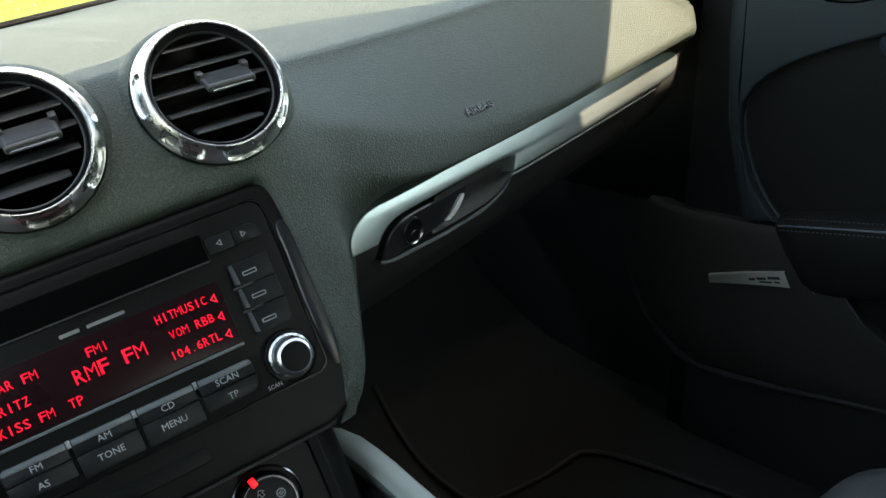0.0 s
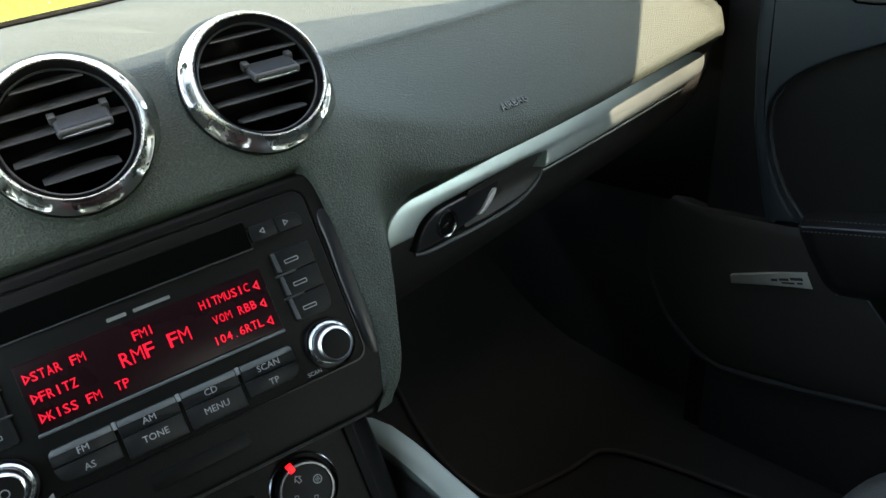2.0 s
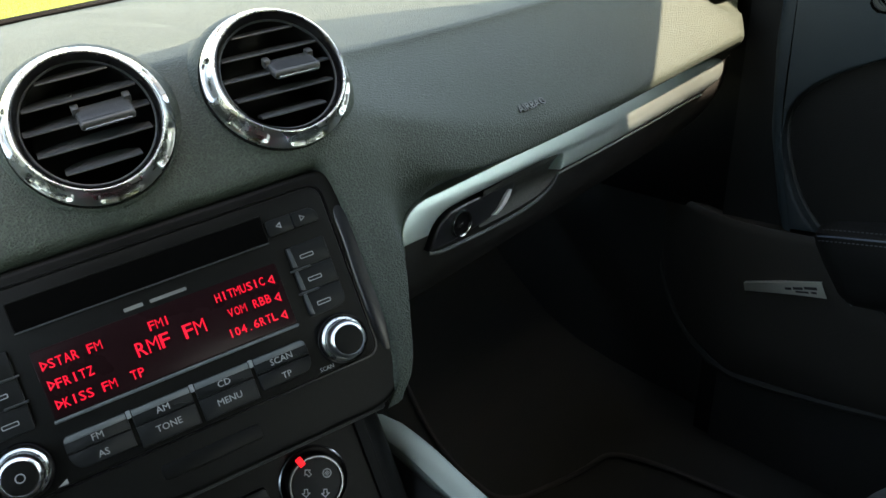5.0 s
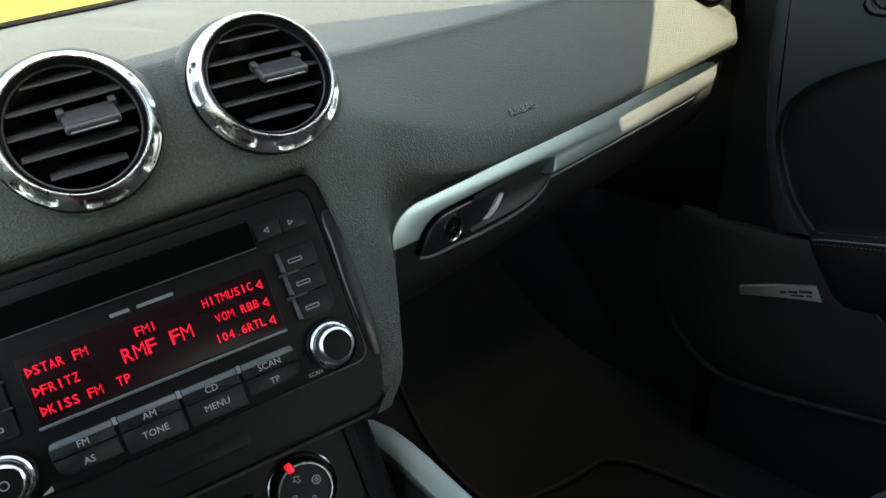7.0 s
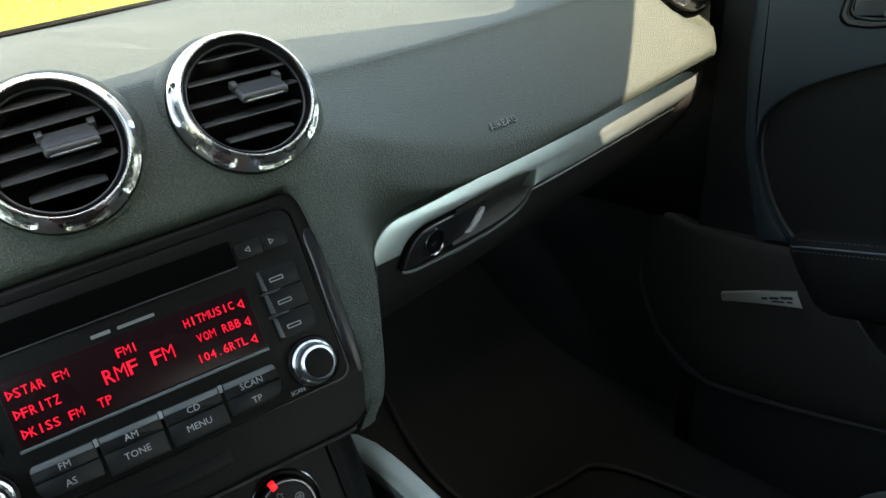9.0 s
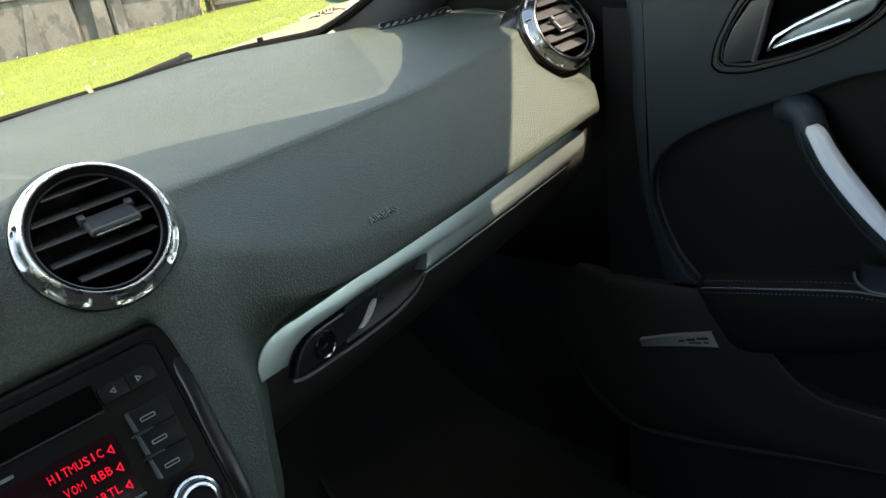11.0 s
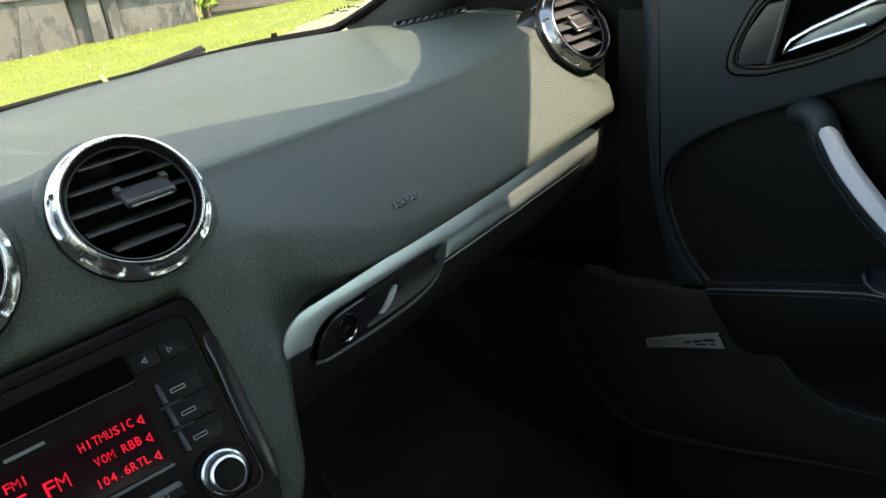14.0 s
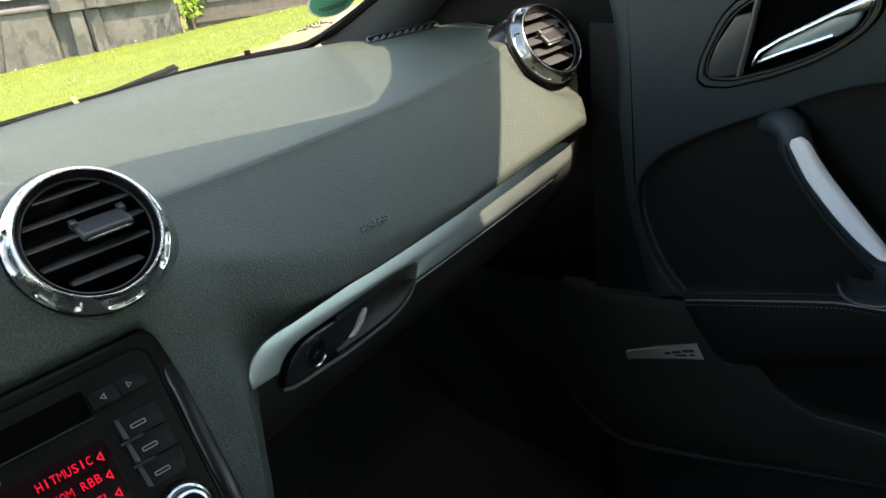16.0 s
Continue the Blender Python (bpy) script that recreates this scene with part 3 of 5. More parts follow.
# ---- air vents ----
def air_vent(label, m, tab_x, slat_tilt=29.0, collar=None, pod=1.0, chrome=None):
    v = thing("air_vent", label, "air vent", m, "round air vents")
    part("pod", lathe(bmesh.new(), [(0.0590 * pod, -0.050), (0.0565 * pod, -0.036), (0.0545 * pod, -0.0265), (0.0520 * pod, -0.0210), (0.0494, -0.0178), (0.0478, -0.0164), (0.0470, -0.018), (0.0462, -0.024)], 96), collar or SKIN, v, "plastic collar")
    # Black rim; on the two stack vents it paints the soft shade under the ring.
    part("under_ring", lathe(bmesh.new(), [(0.0464, -0.0110), (0.0471, -0.0122), (0.0474, -0.0136), (0.0473, -0.0170)], 72), GLOSS, v, "black rim below the chrome, on the stack vents painted shade")
    bm = bmesh.new()
    outline = curve_through([(0.0394, -0.006), (0.0394, -0.0008), (0.0398, 0.0001), (0.0405, 0.0002), (0.0414, -0.0007), (0.0428, -0.0026), (0.0442, -0.0050), (0.0455, -0.0078), (0.0465, -0.0101), (0.0471, -0.0118), (0.0471, -0.0128), (0.0464, -0.0140)], 44)
    rings, count = [], 336
    for p in outline:
        row = []
        for q in range(count):
            a = 2 * math.pi * q / count
            off = abs((math.degrees(a) - 171 + 25.714) % 51.4286 - 25.714) / 17.5      # seven pockets round the ring
            across = (p[0] - 0.0446) / 0.0021
            edge = 1 - (abs(off) ** 4 + abs(across) ** 4) ** 0.25 if p[1] > -0.0112 else -1
            dip = 0.0026 * min(1.0, max(0.0, edge * 9.0)) * (0.65 + 0.35 * off)
            rr, zz = p[0] - 0.80 * dip, p[1] - 0.55 * dip
            row.append(bm.verts.new((rr * math.cos(a), rr * math.sin(a), zz)))
        rings.append(row)
    for a1, b1 in zip(rings, rings[1:]):
        for q in range(count):
            bm.faces.new((a1[q], a1[(q + 1) % count], b1[(q + 1) % count], b1[q]))
    bmesh.ops.recalc_face_normals(bm, faces=bm.faces)
    part("chrome_ring", bm, chrome or CHROME, v, "polished chrome ring with oval dimples", angle=80)
    part("inner_ring", lathe(bmesh.new(), [(0.0397, -0.0002), (0.0390, 0.0006), (0.0382, -0.0004), (0.0374, -0.0030), (0.0368, -0.0058), (0.0362, -0.0064), (0.0357, -0.0080), (0.0357, -0.020), (0.0345, -0.055), (0.0, -0.057)], 96), GLOSS, v, "black inner ring")
    part("cup_edge", lathe(bmesh.new(), [(0.0370, -0.0060), (0.0366, -0.0050), (0.0360, -0.0052), (0.0357, -0.0066)], 96), OPENER_RIM, v, "thin grey edge")
    for j in range(5):
        front = (j - 2) * 0.0134 + 0.0005
        half = 0.985 * math.sqrt(0.0357 ** 2 - (abs(front) + 0.002) ** 2)
        bm = bmesh.new()
        t = pose(0, front + 0.010 * math.sin(radians(slat_tilt)), -0.0038 - 0.010 * math.cos(radians(slat_tilt)), slat_tilt, 0, 0)
        n = 18
        rings = []
        for q in range(n + 1):
            x = -half + 2 * half * q / n
            dep = 0.0100 * (1 - 0.10 * (abs(x) / half) ** 4)
            back = -0.010 + 0.009 * (abs(x) / half) ** 3
            rings.append([bm.verts.new(t @ Vector((x, yy, zz))) for yy, zz in ((0.0009, back), (0.0009, dep - 0.003), (0.0005, dep - 0.0003), (-0.0001, dep), (-0.0006, dep - 0.0006), (-0.0008, back))])
        for a1, b1 in zip(rings, rings[1:]):
            for q in range(6):
                bm.faces.new((a1[q], a1[(q + 1) % 6], b1[(q + 1) % 6], b1[q]))
        bm.faces.new(rings[0])
        bm.faces.new(rings[-1][::-1])
        bmesh.ops.recalc_face_normals(bm, faces=bm.faces)
        part("slat", bm, SLAT, v)
    grip_m = pose(tab_x, -0.0012, -0.0010, slat_tilt + 20, 0, 0)
    bm = prism(bmesh.new(), rounded(-0.0155, -0.0026, 0.0155, 0.0026, 0.002, 4), -0.0130, 0.0042, 0.0016, 3, grip_m)
    tab = part("slider_tab", bm, SLAT, v, "ribbed black slider tab")
    for q in range(20):
        bm = bmesh.new()
        prism(bm, rounded(-0.00036, -0.0050, 0.00036, 0.0050, 0.0001, 1), 0, 0.0007, 0, 2, grip_m @ pose(-0.0128 + 0.00135 * q, 0.0024, -0.0034, -90, 0, 0))
        part("rib", bm, SLAT, tab, smooth=False)
    bm = prism(bmesh.new(), rounded(-0.0130, -0.0007, 0.0130, 0.0007, 0.0006, 3), 0.0038, 0.0050, 0.0003, 2, grip_m @ pose(0, -0.0010, 0))
    part("chrome_line", bm, SATIN_CHROME, tab, "thin chrome line")
    for sx in (-0.0145, 0.0145):
        part("tab_ear", prism(bmesh.new(), rounded(-0.0022, -0.0015, 0.0022, 0.0040, 0.0008, 3), -0.0140, -0.0085, 0.0008, 2, grip_m @ pose(sx, 0.0010, 0)), SLAT, tab)
    part("pivot_pin", lathe(bmesh.new(), [(0.0011, -0.001), (0.0011, 0.0006), (0.0, 0.0008)], 12, pose(-0.004, 0.0139 + 0.0048, -0.0105, slat_tilt - 90, 0, 0)), BLACK, v)
    return v


def facing(o, n):
    n = Vector(n).normalized()
    x = Vector((0, 0, 1)).cross(n)
    x = (STACK_U - n * STACK_U.dot(n)).normalized() if n.x < -0.15 else x.normalized()
    return basis(Vector(o), x, n.cross(x), n)


air_vent("round chrome air vent on the centre stack above the radio", facing(*VENTS[0][:2]) @ Matrix.Scale(0.98, 4), 0.0100)
air_vent("round chrome air vent beside the airbag panel", facing(*VENTS[1][:2]) @ Matrix.Scale(0.993, 4), 0.0095)
# The darker chrome paints in the dark surroundings that this ring mirrors.
air_vent("round chrome air vent at the passenger end, beside the door", facing(*VENTS[2][:2]), 0.003, slat_tilt=50.0, collar=GLOSS, pod=0.86, chrome=DARK_CHROME)

# ---- radio ----
radio = thing("car_radio", "black car radio with a lit red display and two knobs", "radio", STACK)
outer = rounded(-0.1290, -0.1020, 0.1290, 0.0560, (0.030, 0.030, 0.016, 0.016), 10)
part("bezel", prism(bmesh.new(), outer, -0.02, -0.0005, 0.004, 4), SATIN, radio, "black surround")
part("face_edge", frame_ring(bmesh.new(), rounded(-0.1165, -0.0690, 0.1165, 0.0485, 0.0090, 8), rounded(-0.1150, -0.0675, 0.1150, 0.0470, 0.0080, 8), -0.004, 0.0004, 0.0003), GLOSS, radio)
part("face_plate", prism(bmesh.new(), rounded(-0.1145, -0.0670, 0.1145, 0.0465, 0.008, 6), -0.01, 0.0008, 0.0008), SATIN, radio)
for s in (-1, 1):
    strip = curve_through([stack(s * 0.1205, 0.043, -0.004) - STACK_O, stack(s * 0.1230, 0.022, -0.0006) - STACK_O, stack(s * 0.1222, -0.02, 0.0) - STACK_O, stack(s * 0.1222, -0.056, -0.0004) - STACK_O, stack(s * 0.1214, -0.086, -0.004) - STACK_O], 24)
    local = [STACK.to_3x3().inverted() @ p for p in strip]
    part("gloss_strip", sweep(bmesh.new(), local, [(0.0052 * math.cos(q * math.pi / 8), 0.0017 * math.sin(q * math.pi / 8)) for q in range(16)], Vector((0, 0, 1)), [0.05, 0.3, 0.6, 0.8] + [1.0] * 14 + [0.95, 0.85, 0.7, 0.5, 0.3, 0.1]), GLOSS_EDGE, radio, "glossy black strip")
part("lower_flap", prism(bmesh.new(), rounded(-0.0305, -0.0880, 0.0295, -0.0785, 0.002, 3), -0.002, 0.0006, 0.0006), SATIN, radio)
slot = part("disc_slot", frame_ring(bmesh.new(), rounded(-0.0745, 0.0215, 0.0742, 0.0392, 0.001, 3), rounded(-0.0738, 0.0222, 0.0735, 0.0386, 0.001, 3), 0.0005, 0.0014, 0.0003), SATIN, radio)
part("slot_shade", prism(bmesh.new(), rounded(-0.0736, 0.0224, 0.0733, 0.0384, 0.001, 2), 0.0006, 0.0011), SHADE_BLACK, slot, "near-black plate painted as the shade of the disc opening")
part("slot_lip", prism(bmesh.new(), rounded(-0.0742, 0.0212, 0.0735, 0.0220, 0.0003, 2), 0.0006, 0.0019, 0.0003), OPENER_RIM, slot, "grey edge below the disc opening")


def key(name, x0, y0, x1, y1, r, h=0.0030, mat=KEY, parent=None, label="", bevel=0.0006):
    return part(name, prism(bmesh.new(), rounded(x0, y0, x1, y1, r, 5), 0.0006, h, bevel), mat, parent or radio, label)


def marks(parent, loops, z, mat=PRINT, name="symbol"):
    for lp in loops:
        part(name, prism(bmesh.new(), lp, z - 0.0003, z + 0.0001), mat, parent, smooth=False)


for side in (-1, 1):
    k = key("skip_key", 0.0750, 0.0248, 0.0912, 0.0345, (0.001, 0.001, 0.001, 0.002)) if side < 0 else key("skip_key", 0.0918, 0.0250, 0.1078, 0.0345, (0.001, 0.001, 0.006, 0.001))
    cx = 0.0825 if side < 0 else 0.0980
    tri = [(cx + 0.0019 * side, 0.0298), (cx - 0.0014 * side, 0.0318), (cx - 0.0014 * side, 0.0278)]
    inn = [(cx + 0.0011 * side, 0.0298), (cx - 0.0009 * side, 0.0309), (cx - 0.0009 * side, 0.0287)]
    if side < 0:
        tri, inn = tri[::-1], inn[::-1]
    part("arrow_mark", frame_ring(bmesh.new(), tri, inn, 0.0028, 0.0032, 0.0001), PRINT, k, smooth=False)
for side in (-1, 1):
    for j, (y0, y1) in enumerate(((0.0004, 0.0148), (-0.0145, -0.0002), (-0.0305, -0.0151))):
        low = 0.006 if j == 2 else 0.0008
        xs = (0.0812, 0.1065) if side > 0 else (-0.1065, -0.0812)
        rr = (0.002 if side > 0 else low, low if side > 0 else 0.002, 0.0010, 0.0010)
        k = key("preset_key", xs[0], y0, xs[1], y1, rr)
        part("key_chamfer", prism(bmesh.new(), [(xs[0] + 0.0004, y0 + 0.0022), (xs[0] + 0.0034, y0 + 0.0012), (xs[0] + 0.0026, y1 - 0.0006), (xs[0] + 0.0004, y1 - 0.0006)], 0.0024, 0.0034, 0.0004), CHAMFER, k, "bluish bevelled side")
        cx = side * 0.0925
        o, i = rounded(cx - 0.0045, y0 + 0.0052, cx + 0.0045, y0 + 0.0078, 0.0006, 2), rounded(cx - 0.0040, y0 + 0.0057, cx + 0.0040, y0 + 0.0073, 0.0004, 2)
        part("bar_mark", frame_ring(bmesh.new(), o, i, 0.0028, 0.0032, 0.0001), PRINT, k, smooth=False)
        if j:
            x0, x1 = (0.0795, 0.0925) if side > 0 else (-0.0925, -0.0795)
            part("key_divider", prism(bmesh.new(), rounded(x0, y1 - 0.0005, x1, y1 + 0.0009, 0.0006, 3), 0.001, 0.0040, 0.0006), OPENER_RIM, radio, "grey chrome ridge")

screen = part("display", prism(bmesh.new(), rounded(-0.0715, -0.0305, 0.0725, 0.0092, 0.0015, 3), 0.0004, 0.0014, 0.0003), DISPLAY, radio, "dark display window")
part("display_rail", prism(bmesh.new(), rounded(-0.0725, -0.0327, 0.0730, -0.0309, 0.0006, 2), 0.0006, 0.0024, 0.0005), KEY_EDGE, radio, "silver line under the display")


def display_word(text, x, y, pitch, height, bold):
    """A word of the display: one cell of equal width for each letter."""
    bm = bmesh.new()
    for i, ch in enumerate(text):
        if ch == " ":
            continue
        cu = bpy.data.curves.new("letter", "FONT")
        cu.body, cu.size, cu.extrude, cu.offset, cu.resolution_u = ch, 1.0, 0.004, {"I": 0.0, "M": -0.012}.get(ch, bold), 2
        ob = bpy.data.objects.new("letter", cu)
        scene.collection.objects.link(ob)
        me = bpy.data.meshes.new_from_object(ob.evaluated_get(bpy.context.evaluated_depsgraph_get()))
        bpy.data.objects.remove(ob)
        co = np.array([v.co[:] for v in me.vertices])
        low, high = co.min(0), co.max(0)
        wide = pitch * (0.22 if ch in ".I" else 0.90 if ch == "M" else 0.80)
        tall = height * (0.16 if ch == "." else 1.0)
        if ch == "1":
            wide = (high[0] - low[0]) / (high[1] - low[1]) * height * 0.95
        sx, sy = wide / (high[0] - low[0]), tall / (high[1] - low[1])
        me.transform(Matrix.Translation((x + pitch * (i + 0.5) - wide / 2, y - height / 2, 0.0016)) @ Matrix.Diagonal((sx, sy, 0.01, 1)) @ Matrix.Translation((-low[0], -low[1], 0)))
        bm.from_mesh(me)
        bpy.data.meshes.remove(me)
    part("display_word", bm, RED, screen, "glowing red word", smooth=False)


for text, x, y, pitch, height in (("STAR FM", -0.0648, 0.0, 0.00423, 0.0054), ("FRITZ", -0.0648, -0.0118, 0.00423, 0.0054), ("KISS FM", -0.0648, -0.0232, 0.00423, 0.0054), ("TP", -0.0275, -0.0232, 0.0042, 0.0054),
                                  ("FM1", -0.0091, -0.0003, 0.0043, 0.0054), ("RMF FM", -0.0203, -0.0108, 0.00695, 0.0084), ("HITMUSIC", 0.0313, 0.0012, 0.00395, 0.0052), ("VOM RBB", 0.0353, -0.0100, 0.00395, 0.0052), ("104.6RTL", 0.0313, -0.0217, 0.00395, 0.0052)):
    display_word(text, x, y, pitch, height, 0.006)
for j in range(3):
    for s in (-1, 1):
        x, y = s * 0.0664, -0.0115 * j
        tri, inn = [(x - s * 0.0019, y - 0.0030), (x + s * 0.0019 - s * 0.0038 * 0, y), (x - s * 0.0019, y + 0.0030)], [(x - s * 0.0012, y - 0.0016), (x + s * 0.0006, y), (x - s * 0.0012, y + 0.0016)]
        tri, inn = [(-px + 2 * x, py) for px, py in tri], [(-px + 2 * x, py) for px, py in inn]
        part("display_arrow", frame_ring(bmesh.new(), tri, inn, 0.0014, 0.0017, 0.00005), RED, screen, smooth=False)
marks(radio, [rounded(-0.0180, 0.0122, -0.0070, 0.0144, 0.0004, 2), rounded(-0.0030, 0.0122, 0.0185, 0.0142, 0.0004, 2)], 0.0011, FADED, "faded_print_bar")

bounds = (-0.0722, -0.0362, 0.0006, 0.0370, 0.0722)
for j, (up_word, low_word) in enumerate((("FM", "AS"), ("AM", "TONE"), ("CD", "MENU"), ("SCAN", "TP"))):
    x0, x1 = bounds[j] + (0.0014 if j else 0), bounds[j + 1] - (0.0010 if j < 3 else 0)
    rl = 0.0035 if j == 0 else 0.0006
    rt = 0.0035 if j == 3 else 0.0006
    k = key("function_key", x0, -0.0510, x1, -0.0410, (0.0005, 0.0005, rt, rl))
    bm = prism(bmesh.new(), rounded(x0 + 0.0006, -0.0447, x1 - 0.0006, -0.0412, (0.0004, 0.0004, rt * 0.7, rl * 0.7), 3), 0.0026, 0.0034, 0.0004)
    part("grey_edge", bm, KEY_EDGE, k, "grey bevelled upper edge")
    lettering("key_word", up_word, 0.0056, PRINT, k, pose(0.5 * (x0 + x1), -0.0472, 0.0030), 0.0001)
    depth = (-0.0615, -0.0645, -0.0645, -0.0615)[j]
    cl, cr = (0.0080 if j == 0 else 0.0008), (0.0080 if j == 3 else 0.0008)
    k2 = key("function_key", x0, depth, x1, -0.0514, (cl, cr, 0.0005, 0.0005), 0.0026)
    lettering("key_word", low_word, 0.0056, PRINT, k2, pose(0.5 * (x0 + x1), -0.0575, 0.0026), 0.0001)
    if j < 3:
        x = bounds[j + 1] + 0.0002
        part("key_divider", prism(bmesh.new(), rounded(x - 0.0012, -0.0452, x + 0.0012, -0.0408, 0.0004, 2), 0.0006, 0.0036, 0.0006), SPACER, radio, "small silver spacer")
for s in (-1, 1):
    at_knob = pose(s * 0.0955, -0.0505, 0.0008)
    kb = part("knob", lathe(bmesh.new(), [(0.0118, 0.0), (0.0116, 0.014), (0.0108, 0.0158), (0.0094, 0.0166), (0.0090, 0.0160)], 48, at_knob), SATIN_CHROME, radio, "satin silver rotary knob")
    part("knob_cap", lathe(bmesh.new(), [(0.0092, 0.0150), (0.0090, 0.0161), (0.0080, 0.0164), (0.0, 0.0160)], 40, at_knob), SATIN, kb, "black cap")
    part("knob_collar", lathe(bmesh.new(), [(0.0165, -0.001), (0.0165, 0.0016), (0.0155, 0.0028), (0.0135, 0.0024), (0.0128, 0.0), (0.0122, -0.0005)], 48, at_knob), GLOSS, kb, "glossy black collar")
    part("collar_ring", lathe(bmesh.new(), [(0.0140, 0.0016), (0.0138, 0.0040), (0.0126, 0.0052), (0.0118, 0.0042)], 48, at_knob), CHROME, kb, "chrome ring")
part("power_mark", lathe(bmesh.new(), [(0.0026, 0.0), (0.0026, 0.0003), (0.0020, 0.0003), (0.0020, 0.0)], 24, pose(-0.0955, -0.0505, 0.0170)), PRINT, radio)
lettering("key_word", "SCAN", 0.0036, PRINT, radio, pose(0.0800, -0.0640, 0.0012), 0.0001)
marks(radio, [[(-0.0830, -0.0660), (-0.0770, -0.0660), (-0.0770, -0.0630)]], 0.0011)

# ---- climate panel under the radio ----
climate = thing("climate_panel", "black climate control panel with a round dial under the radio", "climate control", STACK @ pose(0, 0, -0.033))
part("panel", prism(bmesh.new(), rounded(-0.115, -0.215, 0.098, -0.092, 0.012, 6), -0.02, 0.0, 0.002), SATIN, climate)
part("hood", prism(bmesh.new(), rounded(-0.118, -0.104, 0.108, -0.096, 0.003, 3), 0.0, 0.030, 0.002), BLACK, climate)
dial_at = pose(0.0520, -0.1345, 0.0)
dial = part("dial", lathe(bmesh.new(), [(0.0195, 0.0), (0.0192, 0.0085), (0.0182, 0.0098), (0.0166, 0.0098), (0.0160, 0.0088)], 56, dial_at), GLOSS, climate, "black rotary dial")
part("dial_ring", lathe(bmesh.new(), [(0.0232, 0.0), (0.0230, 0.0018), (0.0222, 0.0024), (0.0216, 0.0016)], 56, dial_at), DARK_CHROME, dial, "thin dark chrome ring")
part("inner_ring", lathe(bmesh.new(), [(0.0180, 0.0096), (0.0176, 0.0106), (0.0166, 0.0106), (0.0162, 0.0096)], 56, dial_at), DARK_CHROME, dial, "thin dark chrome ring")
part("dial_cap", lathe(bmesh.new(), [(0.0160, 0.0080), (0.0158, 0.0092), (0.0, 0.0096)], 40, dial_at), KEY, dial, "black cap with symbols")
part("pointer_light", prism(bmesh.new(), rounded(-0.0021, -0.0028, 0.0021, 0.0028, 0.0007, 3), 0.0085, 0.0122, 0.0006, 2, dial_at @ pose(-0.0050, 0.0172, 0, 0, 0, 15)), RED_LAMP, dial, "glowing red pointer")
for ax, ay in ((-0.003, 0.0085), (0.0085, 0.003), (-0.0085, -0.003), (0.003, -0.0085)):
    if (ax, ay) == (0.0085, 0.003):
        part("symbol", lathe(bmesh.new(), [(0.0030, 0.0), (0.0030, 0.0004), (0.0024, 0.0004), (0.0024, 0.0)], 20, dial_at @ pose(ax, ay, 0.0093)), PRINT, dial)
        for q in (-0.001, 0.0, 0.001):
            part("symbol", prism(bmesh.new(), rounded(-0.0016, q - 0.0002, 0.0016, q + 0.0002, 0.0001, 1), 0, 0.0003, 0, 2, dial_at @ pose(ax, ay, 0.0094, 0, 0, 30)), PRINT, dial)
    else:
        arrow = [(0, 0.0030), (-0.0030, 0.0), (-0.0013, 0.0), (-0.0013, -0.0026), (0.0013, -0.0026), (0.0013, 0.0), (0.0030, 0.0)]
        small = [(0, 0.0022), (-0.0019, 0.0004), (-0.0008, 0.0004), (-0.0008, -0.0021), (0.0008, -0.0021), (0.0008, 0.0004), (0.0019, 0.0004)]
        part("symbol", frame_ring(bmesh.new(), arrow, small, 0.0, 0.0004, 0.0001, dial_at @ pose(ax, ay, 0.0093, 0, 0, 20 if ay > 0 else 160)), PRINT, dial, smooth=False)
k = part("climate_key", prism(bmesh.new(), rounded(-0.006, -0.150, 0.022, -0.124, 0.003, 4), 0.0, 0.004, 0.001), KEY, climate)
o, i = rounded(-0.001, -0.143, 0.009, -0.1365, 0.0008, 2), rounded(-0.0004, -0.1424, 0.0084, -0.1371, 0.0005, 2)
part("symbol", frame_ring(bmesh.new(), o, i, 0.0038, 0.0043, 0.0001), PRINT, k, smooth=False)
for q in range(3):
    part("symbol", prism(bmesh.new(), rounded(0.0018 + q * 0.0022, -0.1415, 0.0024 + q * 0.0022, -0.1380, 0.0002, 1), 0.0038, 0.0043), PRINT, k, smooth=False)

# ---- centre console with its side rail ----
console = thing("centre_console", "black centre console with a matt aluminium side rail", "console")
bm = bmesh.new()
grid_surface(bm, [[stack(u, v, n) for u, n in ((0.09, -0.030), (0.098, -0.034), (0.108, -0.042), (0.114, -0.060), (0.116, -0.10))] for v in np.linspace(-0.10, -0.25, 8)])
part("side_panel", bm, SATIN, console)
bm = bmesh.new()
grid_surface(bm, [[(x, y, 0.742 + (y - 0.40) * 0.22 + dz) for x, dz in ((-0.02, -0.03), (0.085, -0.03), (0.105, -0.024), (0.116, -0.008))] for y in np.linspace(0.46, -0.25, 20)])
part("console_top", bm, SATIN, console)
bm = bmesh.new()
grid_surface(bm, [[(x, y, z) for x, z in ((0.142, 0.742 + (y - 0.40) * 0.22 - 0.012), (0.150, 0.66), (0.158, 0.52), (0.165, 0.30))] for y in np.linspace(0.80, -0.25, 20)])
part("console_flank", bm, CARPET, console)
railpts = curve_through([(0.108, 0.398, 0.722), (0.118, 0.388, 0.727), (0.128, 0.366, 0.7285), (0.130, 0.340, 0.7240), (0.131, 0.30, 0.7110), (0.132, 0.22, 0.688), (0.132, 0.05, 0.648), (0.132, -0.2, 0.60)], 40)
sec = [(-0.0105, -0.012), (0.0105, -0.013), (0.0118, -0.004), (0.0108, 0.002), (0.0075, 0.0048), (0.0, 0.0060), (-0.0075, 0.0040), (-0.0108, -0.001)]
